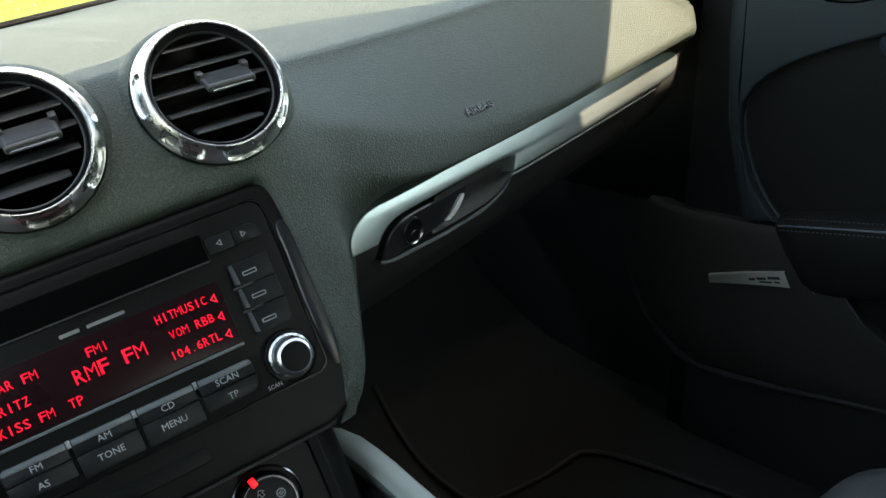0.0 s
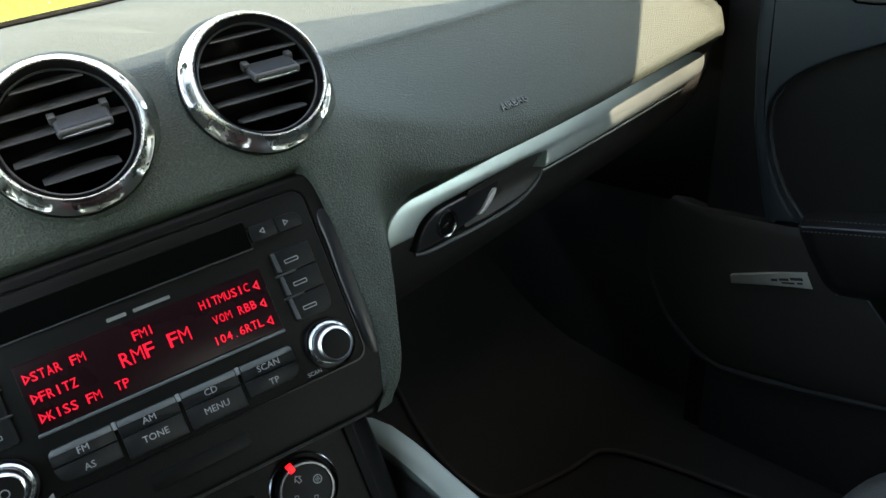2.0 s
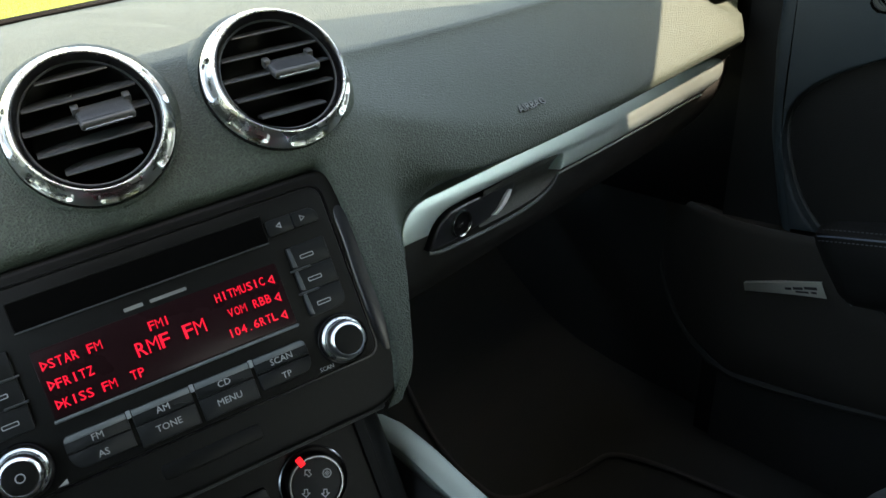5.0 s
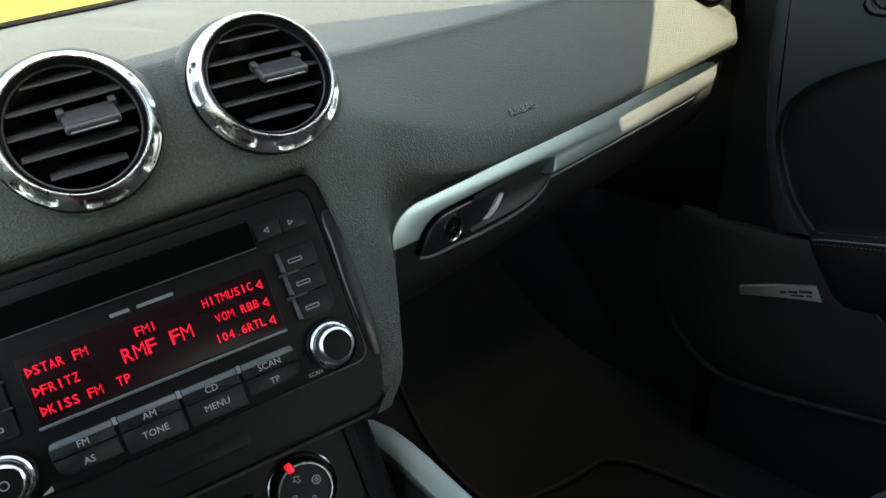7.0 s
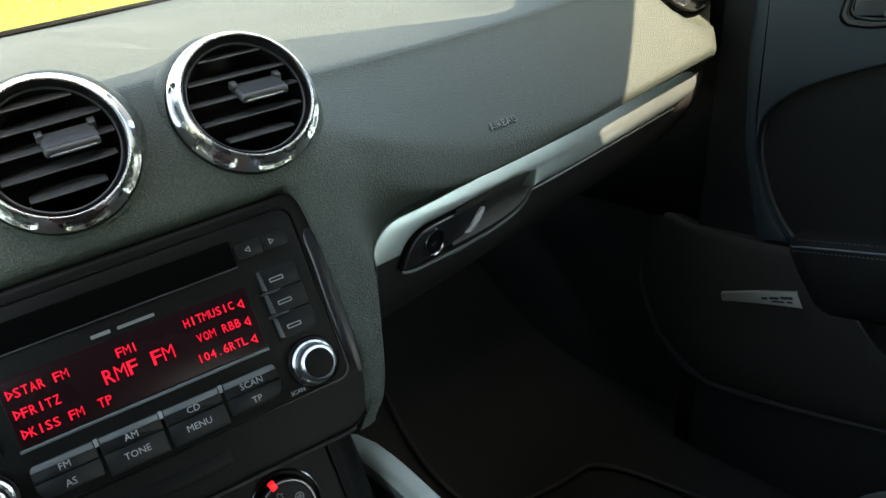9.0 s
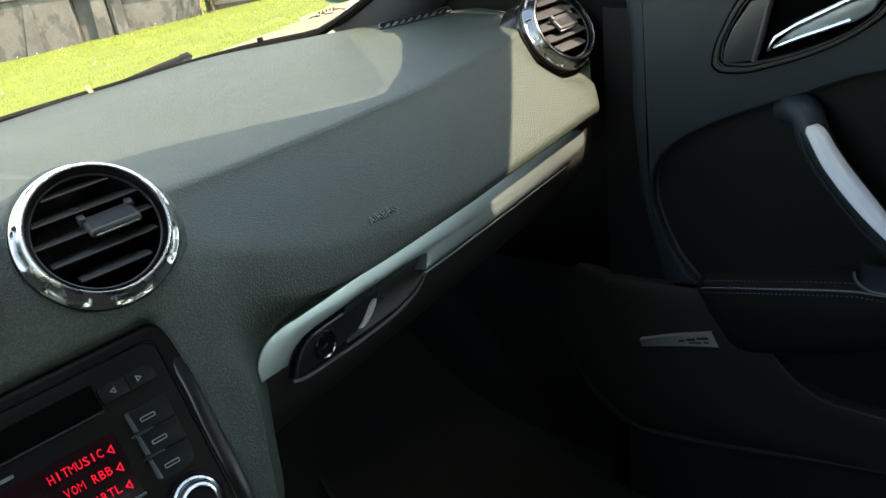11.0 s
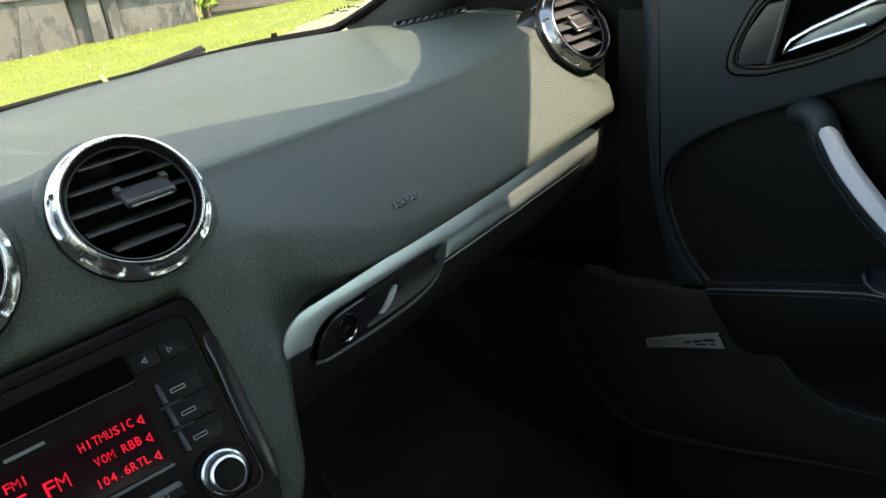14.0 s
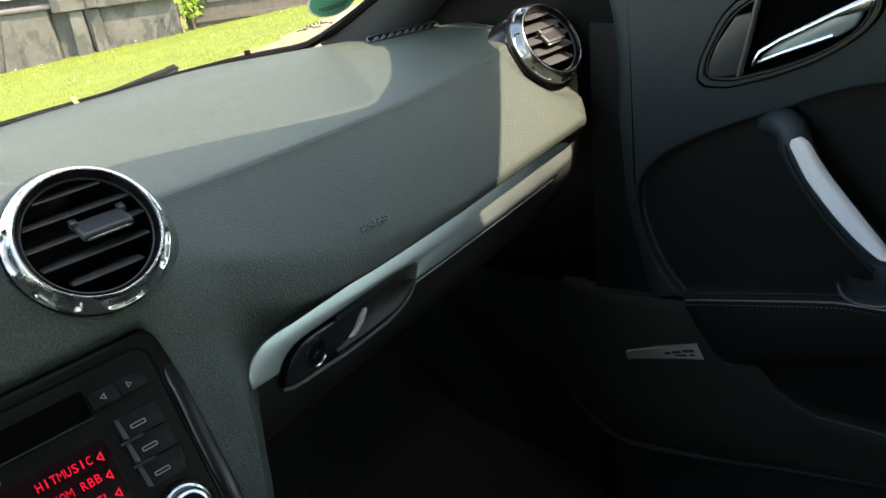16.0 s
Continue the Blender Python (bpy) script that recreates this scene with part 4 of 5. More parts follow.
part("side_rail", sweep(bmesh.new(), railpts, sec), RAIL, console, "matt aluminium rail")

# ---- passenger door ----
DOOR = basis(Vector((0.70, 0, 0)), Vector((0, -1, 0)), Vector((0, 0, 1)), Vector((-1, 0, 0)))


def yz(pts):
    """Loop on the door from (y, z) pairs, turned to run counter-clockwise as seen from the cabin."""
    lp = [(-y, z) for y, z in pts]
    area = sum(a[0] * b[1] - b[0] * a[1] for a, b in zip(lp, lp[1:] + lp[:1]))
    return lp if area > 0 else lp[::-1]


door = thing("passenger_door", "closed black car door with leather insert and aluminium pull handle", "car door")
part("door_core", prism(bmesh.new(), yz([(0.385, 0.30), (0.385, 0.985), (-0.75, 0.985), (-0.75, 0.30)]), -0.06, -0.016, 0, 2, DOOR), LEATHER, door, "black leather insert")
seam = [tuple(p) for p in curve_through([(-0.75, 0.972), (-0.1, 0.965), (0.0, 0.955), (0.115, 0.934), (0.17, 0.911), (0.249, 0.876), (0.29, 0.851), (0.312, 0.829), (0.322, 0.805), (0.323, 0.785), (0.314, 0.748), (0.292, 0.702), (0.268, 0.675)], 60)]
part("upper_panel", prism(bmesh.new(), yz(seam + [(0.2985, 0.669), (0.306, 0.690), (0.328, 0.78), (0.338, 0.88), (0.338, 1.035), (-0.75, 1.035)]), -0.016, 0.0, 0.004, 4, DOOR), DOOR_TOP, door, "soft dark grey upper panel")


def falls_back(y):
    """How far the front of the door lining falls back towards the hinge."""
    return 2.5 * max(0.0, y - 0.326) ** 2


bm = bmesh.new()
rows = []
for z in np.linspace(0.668, 1.035, 26):
    y0 = float(np.interp(z, (0.668, 0.69, 0.78, 0.88), (0.2940, 0.3015, 0.3235, 0.3335)))
    depth = 0.016 + 2.0 * max(0.0, z - 0.93) ** 2
    rows.append([(0.6998 + 0.036 * (1 - math.cos(a)), y0 + depth * math.sin(a) + 0.004 * min(1.0, a * 3), z) for a in np.linspace(0, math.pi / 2, 16)])
grid_surface(bm, rows)
part("front_roll", bm, DOOR_TOP, door, "rounded front edge of the door lining")
# Near-black sheet added where only shade fills the gap ahead of the lining.
part("gap_shade", prism(bmesh.new(), yz([(0.330, 0.645), (0.330, 1.035), (0.62, 1.035), (0.62, 0.630)]), -0.055, -0.034, 0.004, 2, DOOR), RUBBER, door, "near-black sheet painted as the shade in the door gap")
tube = [(0.0017 * math.cos(2 * math.pi * k / 8), 0.0017 * math.sin(2 * math.pi * k / 8)) for k in range(8)]
# Piping in a paler grey, which paints the highlight along the panel's edge.
part("piping_highlight", sweep(bmesh.new(), [(0.7155, y, z) for y, z in seam], [(a * 1.4, b * 1.4) for a, b in tube], Vector((1, 0, 0))), OPENER_RIM, door)
low_edge = [(0.52, 0.66), (0.515, 0.62), (0.498, 0.57), (0.476, 0.505), (0.43, 0.462), (0.343, 0.432), (0.232, 0.447), (0.126, 0.470), (0.0, 0.49), (-0.75, 0.50)]
LOW_TOP = [(-0.75, 0.56), (0.062, 0.559), (0.112, 0.560), (0.135, 0.567), (0.156, 0.581), (0.190, 0.617), (0.205, 0.612), (0.216, 0.606), (0.232, 0.628), (0.262, 0.669), (0.345, 0.660), (0.52, 0.640)]
bm = bmesh.new()
rows = []
for y in np.r_[np.linspace(-0.75, 0.05, 9)[:-1], np.linspace(0.05, 0.516, 64)]:
    z1, z0 = (float(np.interp(y, [p[0] for p in side], [p[1] for p in side])) for side in (LOW_TOP, sorted(low_edge)))
    rows.append([(0.6990 + falls_back(y) + back, y, z0 + (z1 - z0) * f) for f, back in ((0, 0.016), (0.0, 0.006), (0.02, 0.002), (0.05, 0), (0.25, 0), (0.5, 0), (0.75, 0), (0.95, 0), (0.98, 0.0015), (1.0, 0.004), (1.0, 0.016))])
grid_surface(bm, rows)
part("lower_panel", bm, LOWER, door, "matt black lower panel")
part("pocket_edge", sweep(bmesh.new(), [(0.699, y, z) for y, z in ((0.221, 0.606), (0.189, 0.6165), (0.155, 0.580), (0.133, 0.566), (0.112, 0.559), (0.062, 0.5585), (-0.3, 0.558))], tube, Vector((1, 0, 0))), OPENER_RIM, door)
part("kick_edge", sweep(bmesh.new(), [(0.7065 + falls_back(p[0]), p[0], p[1]) for p in curve_through(low_edge[1:], 40)], [(a * 4.5, b * 4.5) for a, b in tube], Vector((1, 0, 0))), BLACK, door)
bm = bmesh.new()
arm_rows = []
ARM = ((0.270, 0.668, 0.702), (0.266, 0.676, 0.695), (0.255, 0.683, 0.688), (0.204, 0.698, 0.682), (0.147, 0.714, 0.676), (0.10, 0.727, 0.670), (0.0, 0.738, 0.658), (-0.3, 0.745, 0.64), (-0.6, 0.745, 0.64))


def arm_at(y):
    keys = [-q[0] for q in ARM]
    return float(np.interp(-y, keys, [q[1] for q in ARM])), float(np.interp(-y, keys, [q[2] for q in ARM]))


for y in list(np.linspace(0.270, 0.250, 6)) + list(np.linspace(0.24, -0.6, 30)):
    zt, xo = arm_at(y)
    low = float(np.interp(y, (0.05, 0.20), (0.058, 0.084)))
    arm_rows.append([(px, y - 0.62 * max(0.0, dz), zt - dz) for px, dz in ((0.715, -0.006), (xo + 0.012, -0.004), (xo + 0.004, 0.0), (xo, 0.008), (xo - 0.001, 0.03), (xo + 0.001, low * 0.75), (xo + 0.006, low * 0.92), (xo + 0.014, low), (0.716, low + 0.003))])
grid_surface(bm, arm_rows)
arm = part("armrest", bm, LEATHER, door, "black leather armrest with a stitched edge")
ridge = []
for y in np.linspace(0.262, -0.25, 40):
    zt, xo = arm_at(y)
    ridge.append((xo + 0.0015, y, zt - 0.0025))
part("seam_ridge", sweep(bmesh.new(), ridge, [(a * 0.7, b * 0.7) for a, b in tube], Vector((1, 0, 0))), SEAM, arm)
part("front_seam", sweep(bmesh.new(), [(0.6985, 0.264, 0.676), (0.6975, 0.245, 0.646), (0.6975, 0.227, 0.618), (0.6985, 0.211, 0.600)], [(a * 0.7, b * 0.7) for a, b in tube], Vector((1, 0, 0))), LIP_GREY, door)
for k in range(64):
    y = 0.258 - 0.0046 * k
    zt, xo = arm_at(y)
    for dx, dz in ((0.009, 0.0030), (0.0, -0.0078)):
        part("stitch", prism(bmesh.new(), rounded(-0.0014, -0.0004, 0.0014, 0.0004, 0.0003, 1), -0.001, 0.0005, 0, 2, DOOR @ pose(-y, zt + dz, 0.70 - xo - dx + 0.0004, 0 if dz < 0 else -60, 0, 14)), THREAD, arm, smooth=False)



def on_badge(f, g, lift=0.0):
    """A place on the badge: f along it, g up it; twisted from facing the floor to facing the windows, to shape its
    fading shine.
    """
    y, z = 0.334 - 0.092 * f - 0.011 * f * (0.5 - g), 0.5795 + 0.031 * f + 0.015 * (g - 0.5)
    return Vector((0.6955 - lift - 0.0050 * f ** 3 * (1 - g) - 0.0075 * max(0.0, 1 - 1.4 * f) * g, y, z))


badge = part("sill_badge", grid_surface(bmesh.new(), [[on_badge(f, g) for g in (0, 0.25, 0.5, 0.75, 1.0)] + [on_badge(f, 1.0, -0.006)] for f in np.linspace(0, 1, 20)]), BADGE, door, "brushed metal badge")
for f0, f1, g0, g1 in ((0.52, 0.60, 0.40, 0.60), (0.62, 0.74, 0.44, 0.64), (0.64, 0.80, 0.22, 0.36), (0.76, 0.92, 0.50, 0.70), (0.83, 0.90, 0.24, 0.38)):
    part("worn_print_bar", grid_surface(bmesh.new(), [[on_badge(f, g, 0.0005) for g in (g0, g1)] for f in (f0, f1)]), INK, badge, smooth=False)

part("door_sill", prism(bmesh.new(), yz([(0.36, 0.30), (0.36, 0.50), (-0.75, 0.53), (-0.75, 0.30)]), -0.017, -0.011, 0.002, 2, DOOR), CARPET, door, "dark lower door edge")
# Inner opener: frame, cover leaf and chrome lever
rim_out = [tuple(p) for p in curve_through([(0.250, 0.929), (0.258, 0.936), (0.257, 0.947), (0.247, 0.976), (0.232, 1.003), (0.20, 1.026), (0.15, 1.036), (0.11, 1.030), (0.098, 1.012), (0.105, 0.995), (0.122, 0.977), (0.151, 0.958), (0.199, 0.938), (0.235, 0.929), (0.250, 0.929)], 73)][:-1]
cen = Vector((0.18, 0.982))
rim_in = [(cen.x + (y - cen.x) * 0.86, cen.y + (z - cen.y) * 0.79) for y, z in rim_out]
rim_mid = [(cen.x + (y - cen.x) * 0.955, cen.y + (z - cen.y) * 0.94) for y, z in rim_out]
part("groove_shade", frame_ring(bmesh.new(), [(-(cen.x + (y - cen.x) * 1.032), cen.y + (z - cen.y) * 1.045) for y, z in rim_out], [(-(cen.x + (y - cen.x) * 0.985), cen.y + (z - cen.y) * 0.98) for y, z in rim_out], -0.003, 0.0006, 0.0002, DOOR), SHADE_BLACK, door, "near-black band painted as the shade of a groove round the opener")
opener = part("opener_frame", frame_ring(bmesh.new(), [(-y, z) for y, z in rim_out], [(-y, z) for y, z in rim_in], -0.004, 0.0042, 0.0025, DOOR), OPENER_RIM, door, "dark grey frame of the door opener")
part("opener_lip", frame_ring(bmesh.new(), [(-y, z) for y, z in rim_mid], [(-(cen.x + (y - cen.x) * 0.972), cen.y + (z - cen.y) * 0.965) for y, z in rim_mid], 0.003, 0.0058, 0.001, DOOR), OPENER_RIM, opener)
part("inner_groove_shade", frame_ring(bmesh.new(), [(-(cen.x + (y - cen.x) * 0.915), cen.y + (z - cen.y) * 0.885) for y, z in rim_out], [(-(cen.x + (y - cen.x) * 0.892), cen.y + (z - cen.y) * 0.850) for y, z in rim_out], 0.0030, 0.0045, 0.0002, DOOR), SHADE_BLACK, opener)
part("cup_shade", prism(bmesh.new(), yz(rim_in), -0.003, 0.0008, 0, 2, DOOR), SHADE_BLACK, opener, "near-black plate painted as the shade of the opener recess")
part("cover_leaf", prism(bmesh.new(), yz([(0.246, 0.938), (0.2465, 0.952), (0.239, 0.973), (0.223, 0.999), (0.2060, 1.004), (0.209, 0.975), (0.215, 0.943)]), 0.0, 0.0065, 0.002, 3, DOOR), OPENER_RIM, opener)
part("cover_edge", sweep(bmesh.new(), [(0.692, y, z) for y, z in ((0.2155, 0.943), (0.2095, 0.973), (0.2040, 1.004), (0.201, 1.02))], [(a * 1.9, b * 1.9) for a, b in tube], Vector((1, 0, 0))), OPENER_RIM, opener)
blade = [(0.2030, 0.9540), (0.1783, 0.9639), (0.1539, 0.9737), (0.1306, 0.9831), (0.1175, 0.9921), (0.1129, 1.0027), (0.112, 1.012), (0.1345, 1.0035), (0.157, 0.9905), (0.180, 0.978), (0.1965, 0.966)]
lever = part("opener_lever", prism(bmesh.new(), yz(blade), 0.002, 0.0075, 0.0020, 4, DOOR), LEVER_METAL, opener, "satin grey opener lever")
top_bar = [(0.2046, 0.9525), (0.2030, 0.9610), (0.1985, 0.9695), (0.1791, 0.9830), (0.1552, 0.9958), (0.1325, 1.0085), (0.110, 1.0200), (0.104, 1.0180), (0.106, 1.0080), (0.112, 1.0065), (0.1345, 0.9998), (0.157, 0.9872), (0.180, 0.9748), (0.1950, 0.9640), (0.2000, 0.9545)]
part("lever_bar", prism(bmesh.new(), yz(top_bar), 0.003, 0.0125, 0.0030, 5, DOOR), LEVER_CHROME, lever, "polished chrome bar along the lever", angle=70)
part("lever_edge", sweep(bmesh.new(), [(0.6920, y, z) for y, z in [tuple(p) for p in curve_through([(0.1985, 0.9572), (0.1783, 0.9665), (0.1539, 0.9764), (0.1345, 0.9845)], 16)]], [(a * 1.3, b * 1.3) for a, b in tube], Vector((1, 0, 0))), LEVER_CHROME, lever, "thin polished line")

# Pull handle


def splayed(x, y, z):
    """The handle widens and drops towards the door: its outline is set where the plate stands, at x = 0.655."""
    f = (x - 0.655) / 0.75
    return Vector((x, y + (y + 0.014) * f, z + (z - 1.179) * f))


side_a = curve_through([(0.1545, 0.8965), (0.1558, 0.8914), (0.1524, 0.8844), (0.1474, 0.8748), (0.1391, 0.8603), (0.1255, 0.8424), (0.1121, 0.8267), (0.0988, 0.8128), (0.0857, 0.8007), (0.0753, 0.7923), (0.0654, 0.7869), (0.0590, 0.7868)], 40)
side_b = curve_through([(0.1464, 0.9004), (0.1413, 0.8980), (0.1280, 0.8800), (0.1146, 0.8619), (0.1015, 0.8465), (0.0883, 0.8311), (0.0752, 0.8158), (0.0620, 0.8005), (0.0555, 0.7910), (0.0572, 0.7872)], 40)
oval = [(0.0150 * math.cos(2 * math.pi * k / 20), 0.0170 * math.sin(2 * math.pi * k / 20)) for k in range(20)]
spine = [splayed(0.6870, 0.5 * (a.x + b.x) + 0.0030, 0.5 * (a.y + b.y) - 0.0025) for a, b in zip(side_a[3::6], side_b[3::6])]
grip = part("pull_handle", sweep(bmesh.new(), curve_through([(0.716, 0.186, 0.892), (0.704, 0.176, 0.896), (0.694, 0.165, 0.894)] + [tuple(p) for p in spine] + [(0.680, 0.060, 0.765), (0.684, 0.058, 0.735), (0.688, 0.058, 0.705)], 44), oval, Vector((1, 0, 0))), DOOR_TOP, door, "black grip body")
bm = bmesh.new()
rings = []
for a, b in zip(side_a, side_b):
    depth = (0.6620, 0.6510, 0.6520, 0.6560, 0.6585, 0.6670, 0.6720)
    mixes = (0.0, 0.03, 0.35, 0.68, 0.78, 0.97, 1.0)
    rings.append([bm.verts.new(splayed(x, a.x + (b.x - a.x) * f, a.y + (b.y - a.y) * f)) for x, f in zip(depth, mixes)])
for p, q in zip(rings, rings[1:]):
    for k in range(6):
        bm.faces.new((p[k], p[k + 1], q[k + 1], q[k]))
bm.faces.new(rings[0])
bm.faces.new(rings[-1][::-1])
bmesh.ops.recalc_face_normals(bm, faces=bm.faces)
part("grip_plate", bm, GRIP_PALE, grip, "satin aluminium grip plate with a crease", angle=14)
# Grey bead added to paint the highlight along the grip's rim.
part("grip_highlight", sweep(bmesh.new(), curve_through([(0.672, 0.1640, 0.8840), (0.670, 0.1620, 0.8780), (0.670, 0.1555, 0.8630), (0.670, 0.1414, 0.8423), (0.670, 0.1137, 0.8072), (0.670, 0.0866, 0.7812), (0.670, 0.0662, 0.7713), (0.671, 0.0543, 0.7717)], 40), [(a * 0.8, b * 0.8) for a, b in tube], Vector((1, 0, 0))), OPENER_RIM, grip, "grey bead painted as the rim highlight of the grip")
cup = curve_through([(0.664, 0.1010, 0.7500), (0.657, 0.0985, 0.7468), (0.655, 0.0931, 0.7422), (0.654, 0.0802, 0.7380), (0.654, 0.0655, 0.7386), (0.655, 0.0479, 0.7449)], 20)
part("grip_cup", sweep(bmesh.new(), cup, [(a * 1.2, b * 1.2) for a, b in tube], Vector((1, 0, 0))), OPENER_RIM, grip, "dark grey rim of the grip cup")
bm = bmesh.new()
grid_surface(bm, [[(p.x + 0.030 * f, p.y, p.z + (0.7500 - p.z) * f * 0.9) for f in (0, 0.3, 0.7, 1)] for p in cup])
part("cup_floor", bm, SEAT_GREY, grip, "grey inside of the grip cup")

# ---- seat, floor and footwell ----
seat = thing("passenger_seat", "dark grey leather passenger seat, its front corner in view", "car seat")
SEAT_LEATHER = material("grey_seat_leather", (0.075, 0.083, 0.085), 0.45, grain=0.4, grain_size=420, bump=0.4, pattern="cells")
bm = bmesh.new()
rings = []
for z, f in ((0.36, 0.90), (0.38, 0.97), (0.42, 1.0), (0.455, 0.985), (0.478, 0.95), (0.490, 0.89), (0.494, 0.80), (0.490, 0.6)):
    ring = []
    for k in range(48):
        a = 2 * math.pi * k / 48
        cx, cy = math.copysign(abs(math.cos(a)) ** 0.45, math.cos(a)), math.copysign(abs(math.sin(a)) ** 0.45, math.sin(a))
        ring.append(bm.verts.new((0.41 + 0.215 * f * cx, -0.150 + 0.285 * f * cy, z + 0.02)))
    rings.append(ring)
for a, b in zip(rings, rings[1:]):
    for k in range(48):
        bm.faces.new((a[k], a[(k + 1) % 48], b[(k + 1) % 48], b[k]))
bm.faces.new(rings[-1])
part("cushion", bm, SEAT_LEATHER, seat)
bm = bmesh.new()
prism(bm, rounded(0.19, -0.52, 0.63, -0.40, 0.05, 6), 0.45, 1.12, 0.05, 4)
part("backrest", bm, SEAT_LEATHER, seat)
part("seat_base", prism(bmesh.new(), rounded(0.22, -0.48, 0.60, 0.02, 0.03), 0.298, 0.37), BLACK, seat)

bm = bmesh.new()
floor_prof = curve_through([(-1.25, 0.30), (0.2, 0.30), (0.45, 0.302), (0.62, 0.32), (0.76, 0.40), (0.86, 0.52), (0.91, 0.68), (0.925, 0.84)], 40)
grid_surface(bm, [[(x, p[0], p[1]) for p in floor_prof] for x in np.linspace(-0.78, 0.78, 14)])
tagged(part("floor", bm, CARPET), "black carpeted car floor rising to the bulkhead", "floor", kind="structure")
edge = curve_through([(0.455, 0.72), (0.430, 0.64), (0.414, 0.56), (0.413, 0.52), (0.430, 0.492), (0.475, 0.471), (0.535, 0.452), (0.575, 0.444), (0.592, 0.425), (0.606, 0.385), (0.628, 0.261), (0.64, 0.18)], 60)
mat_obj = thing("floor_mat", "black textile floor mat with a bound edge on the carpet", "floor mat")


def floor_z(y):
    return float(np.interp(y, [p[0] for p in floor_prof], [p[1] for p in floor_prof]))


bm = bmesh.new()
mat_pts = [(p[0], p[1]) for p in edge]
grid_surface(bm, [[(x + (0.69 - x) * f, y, floor_z(y) + 0.007) for f in np.linspace(0, 1, 6)] for x, y in mat_pts])
part("mat_sheet", bm, CARPET, mat_obj)
EDGE_CLOTH = material("bound_edge_cloth", (0.022, 0.022, 0.022), 0.8, grain=0.4, grain_size=600, bump=0.3)
part("bound_edge", sweep(bmesh.new(), [(p[0], p[1], floor_z(p[1]) + 0.008) for p in edge], [(a * 2.0, b * 2.0) for a, b in tube]), EDGE_CLOTH, mat_obj, "bound cloth edge")

# ---- car shell around the cabin ----
shell = thing("car_cabin", "dark cabin shell with roof, pillars, windscreen and cream bonnet", "car cabin", kind="structure")
HEADER = [(0.0, 0.27), (0.09, 0.272), (0.15, 0.292), (0.20, 0.312), (0.235, 0.319), (0.27, 0.315), (0.30, 0.304), (0.33, 0.289), (0.36, 0.270), (0.39, 0.249), (0.42, 0.227), (0.44, 0.215), (0.455, 0.2105), (0.470, 0.2125), (0.482, 0.222)]
PILLAR_F = [(0.725, 0.80, 0.945), (0.700, 0.66, 1.02), (0.640, 0.51, 1.10), (0.575, 0.385, 1.19), (0.52, 0.30, 1.25), (0.478, 0.245, 1.295)]
PILLAR_R = [(0.740, 0.66, 0.94), (0.728, 0.56, 1.02), (0.705, 0.42, 1.10), (0.665, 0.325, 1.19), (0.645, 0.26, 1.25), (0.638, 0.215, 1.295)]
for s in (1, -1):
    bm = bmesh.new()
    rows = []
    for a, b in zip(curve_through(PILLAR_F, 24), curve_through(PILLAR_R, 24)):
        inner = Vector((-0.012, -0.004, -0.012))
        rows.append([Vector((s * p.x, p.y, p.z)) for p in (a, a * 0.75 + b * 0.25 + inner, (a + b) * 0.5 + inner * 1.3, a * 0.25 + b * 0.75 + inner, b, (a + b) * 0.5 + Vector((0.03, 0.03, 0.03)), a)])
    grid_surface(bm, rows)
    part("windscreen_pillar", bm, PILLAR_CLOTH, shell, "black trimmed windscreen pillar")
HEADER = [tuple(p) for p in curve_through(HEADER, 48)]
head = [(-x, y) for x, y in HEADER[::-1]] + HEADER[1:]
# Unseen roof; its front edge and notch are cut to shape the sun patches.
roof_loop = head + [(0.638, 0.213), (0.486, 0.074), (0.486, 0.035), (0.706, 0.035), (0.712, 0.20), (0.76, 0.19), (0.76, -0.2), (0.74, -1.05), (-0.62, -1.05), (-0.66, 0.2)]
part("roof", prism(bmesh.new(), roof_loop[::-1], 1.295, 1.33), FABRIC, shell, "grey fabric headliner, unseen, cut to shape the sunlight on the dashboard")
# The last three panels are unseen, added to block light at the windows.
for quad in ([(-0.74, 0.95, 0.04), (-0.74, -1.25, 0.04), (-0.72, -1.25, 1.0), (-0.72, 0.62, 0.99)], [(-0.78, -1.25, 0.04), (0.78, -1.25, 0.04), (0.74, -1.2, 0.98), (-0.74, -1.2, 0.98)], [(0.76, 0.95, 0.04), (0.76, -1.25, 0.04), (0.765, -1.25, 0.97), (0.765, 0.62, 0.97)],
             [(-0.73, 0.0, 0.98), (-0.73, -1.25, 0.98), (-0.62, -1.05, 1.31), (-0.64, 0.0, 1.31)], [(-0.74, -1.2, 0.98), (-0.05, -1.2, 0.98), (-0.05, -1.06, 1.31), (-0.62, -1.06, 1.31)], [(0.76, -0.62, 0.96), (0.76, -1.25, 0.96), (0.74, -1.05, 1.31), (0.76, -0.58, 1.31)]):
    bm = bmesh.new()
    bm.faces.new([bm.verts.new(p) for p in quad])
    part("closing_panel", bm, BLACK, shell, smooth=False)
part("mirror_sail", prism(bmesh.new(), yz([(0.70, 0.94), (0.66, 0.99), (0.42, 1.10), (0.30, 1.09), (0.20, 1.045), (-0.75, 1.04), (-0.75, 0.94)]), -0.06, -0.045, 0.004, 2, DOOR), PILLAR_CLOTH, shell, "black mirror corner and window sill")
bm = bmesh.new()
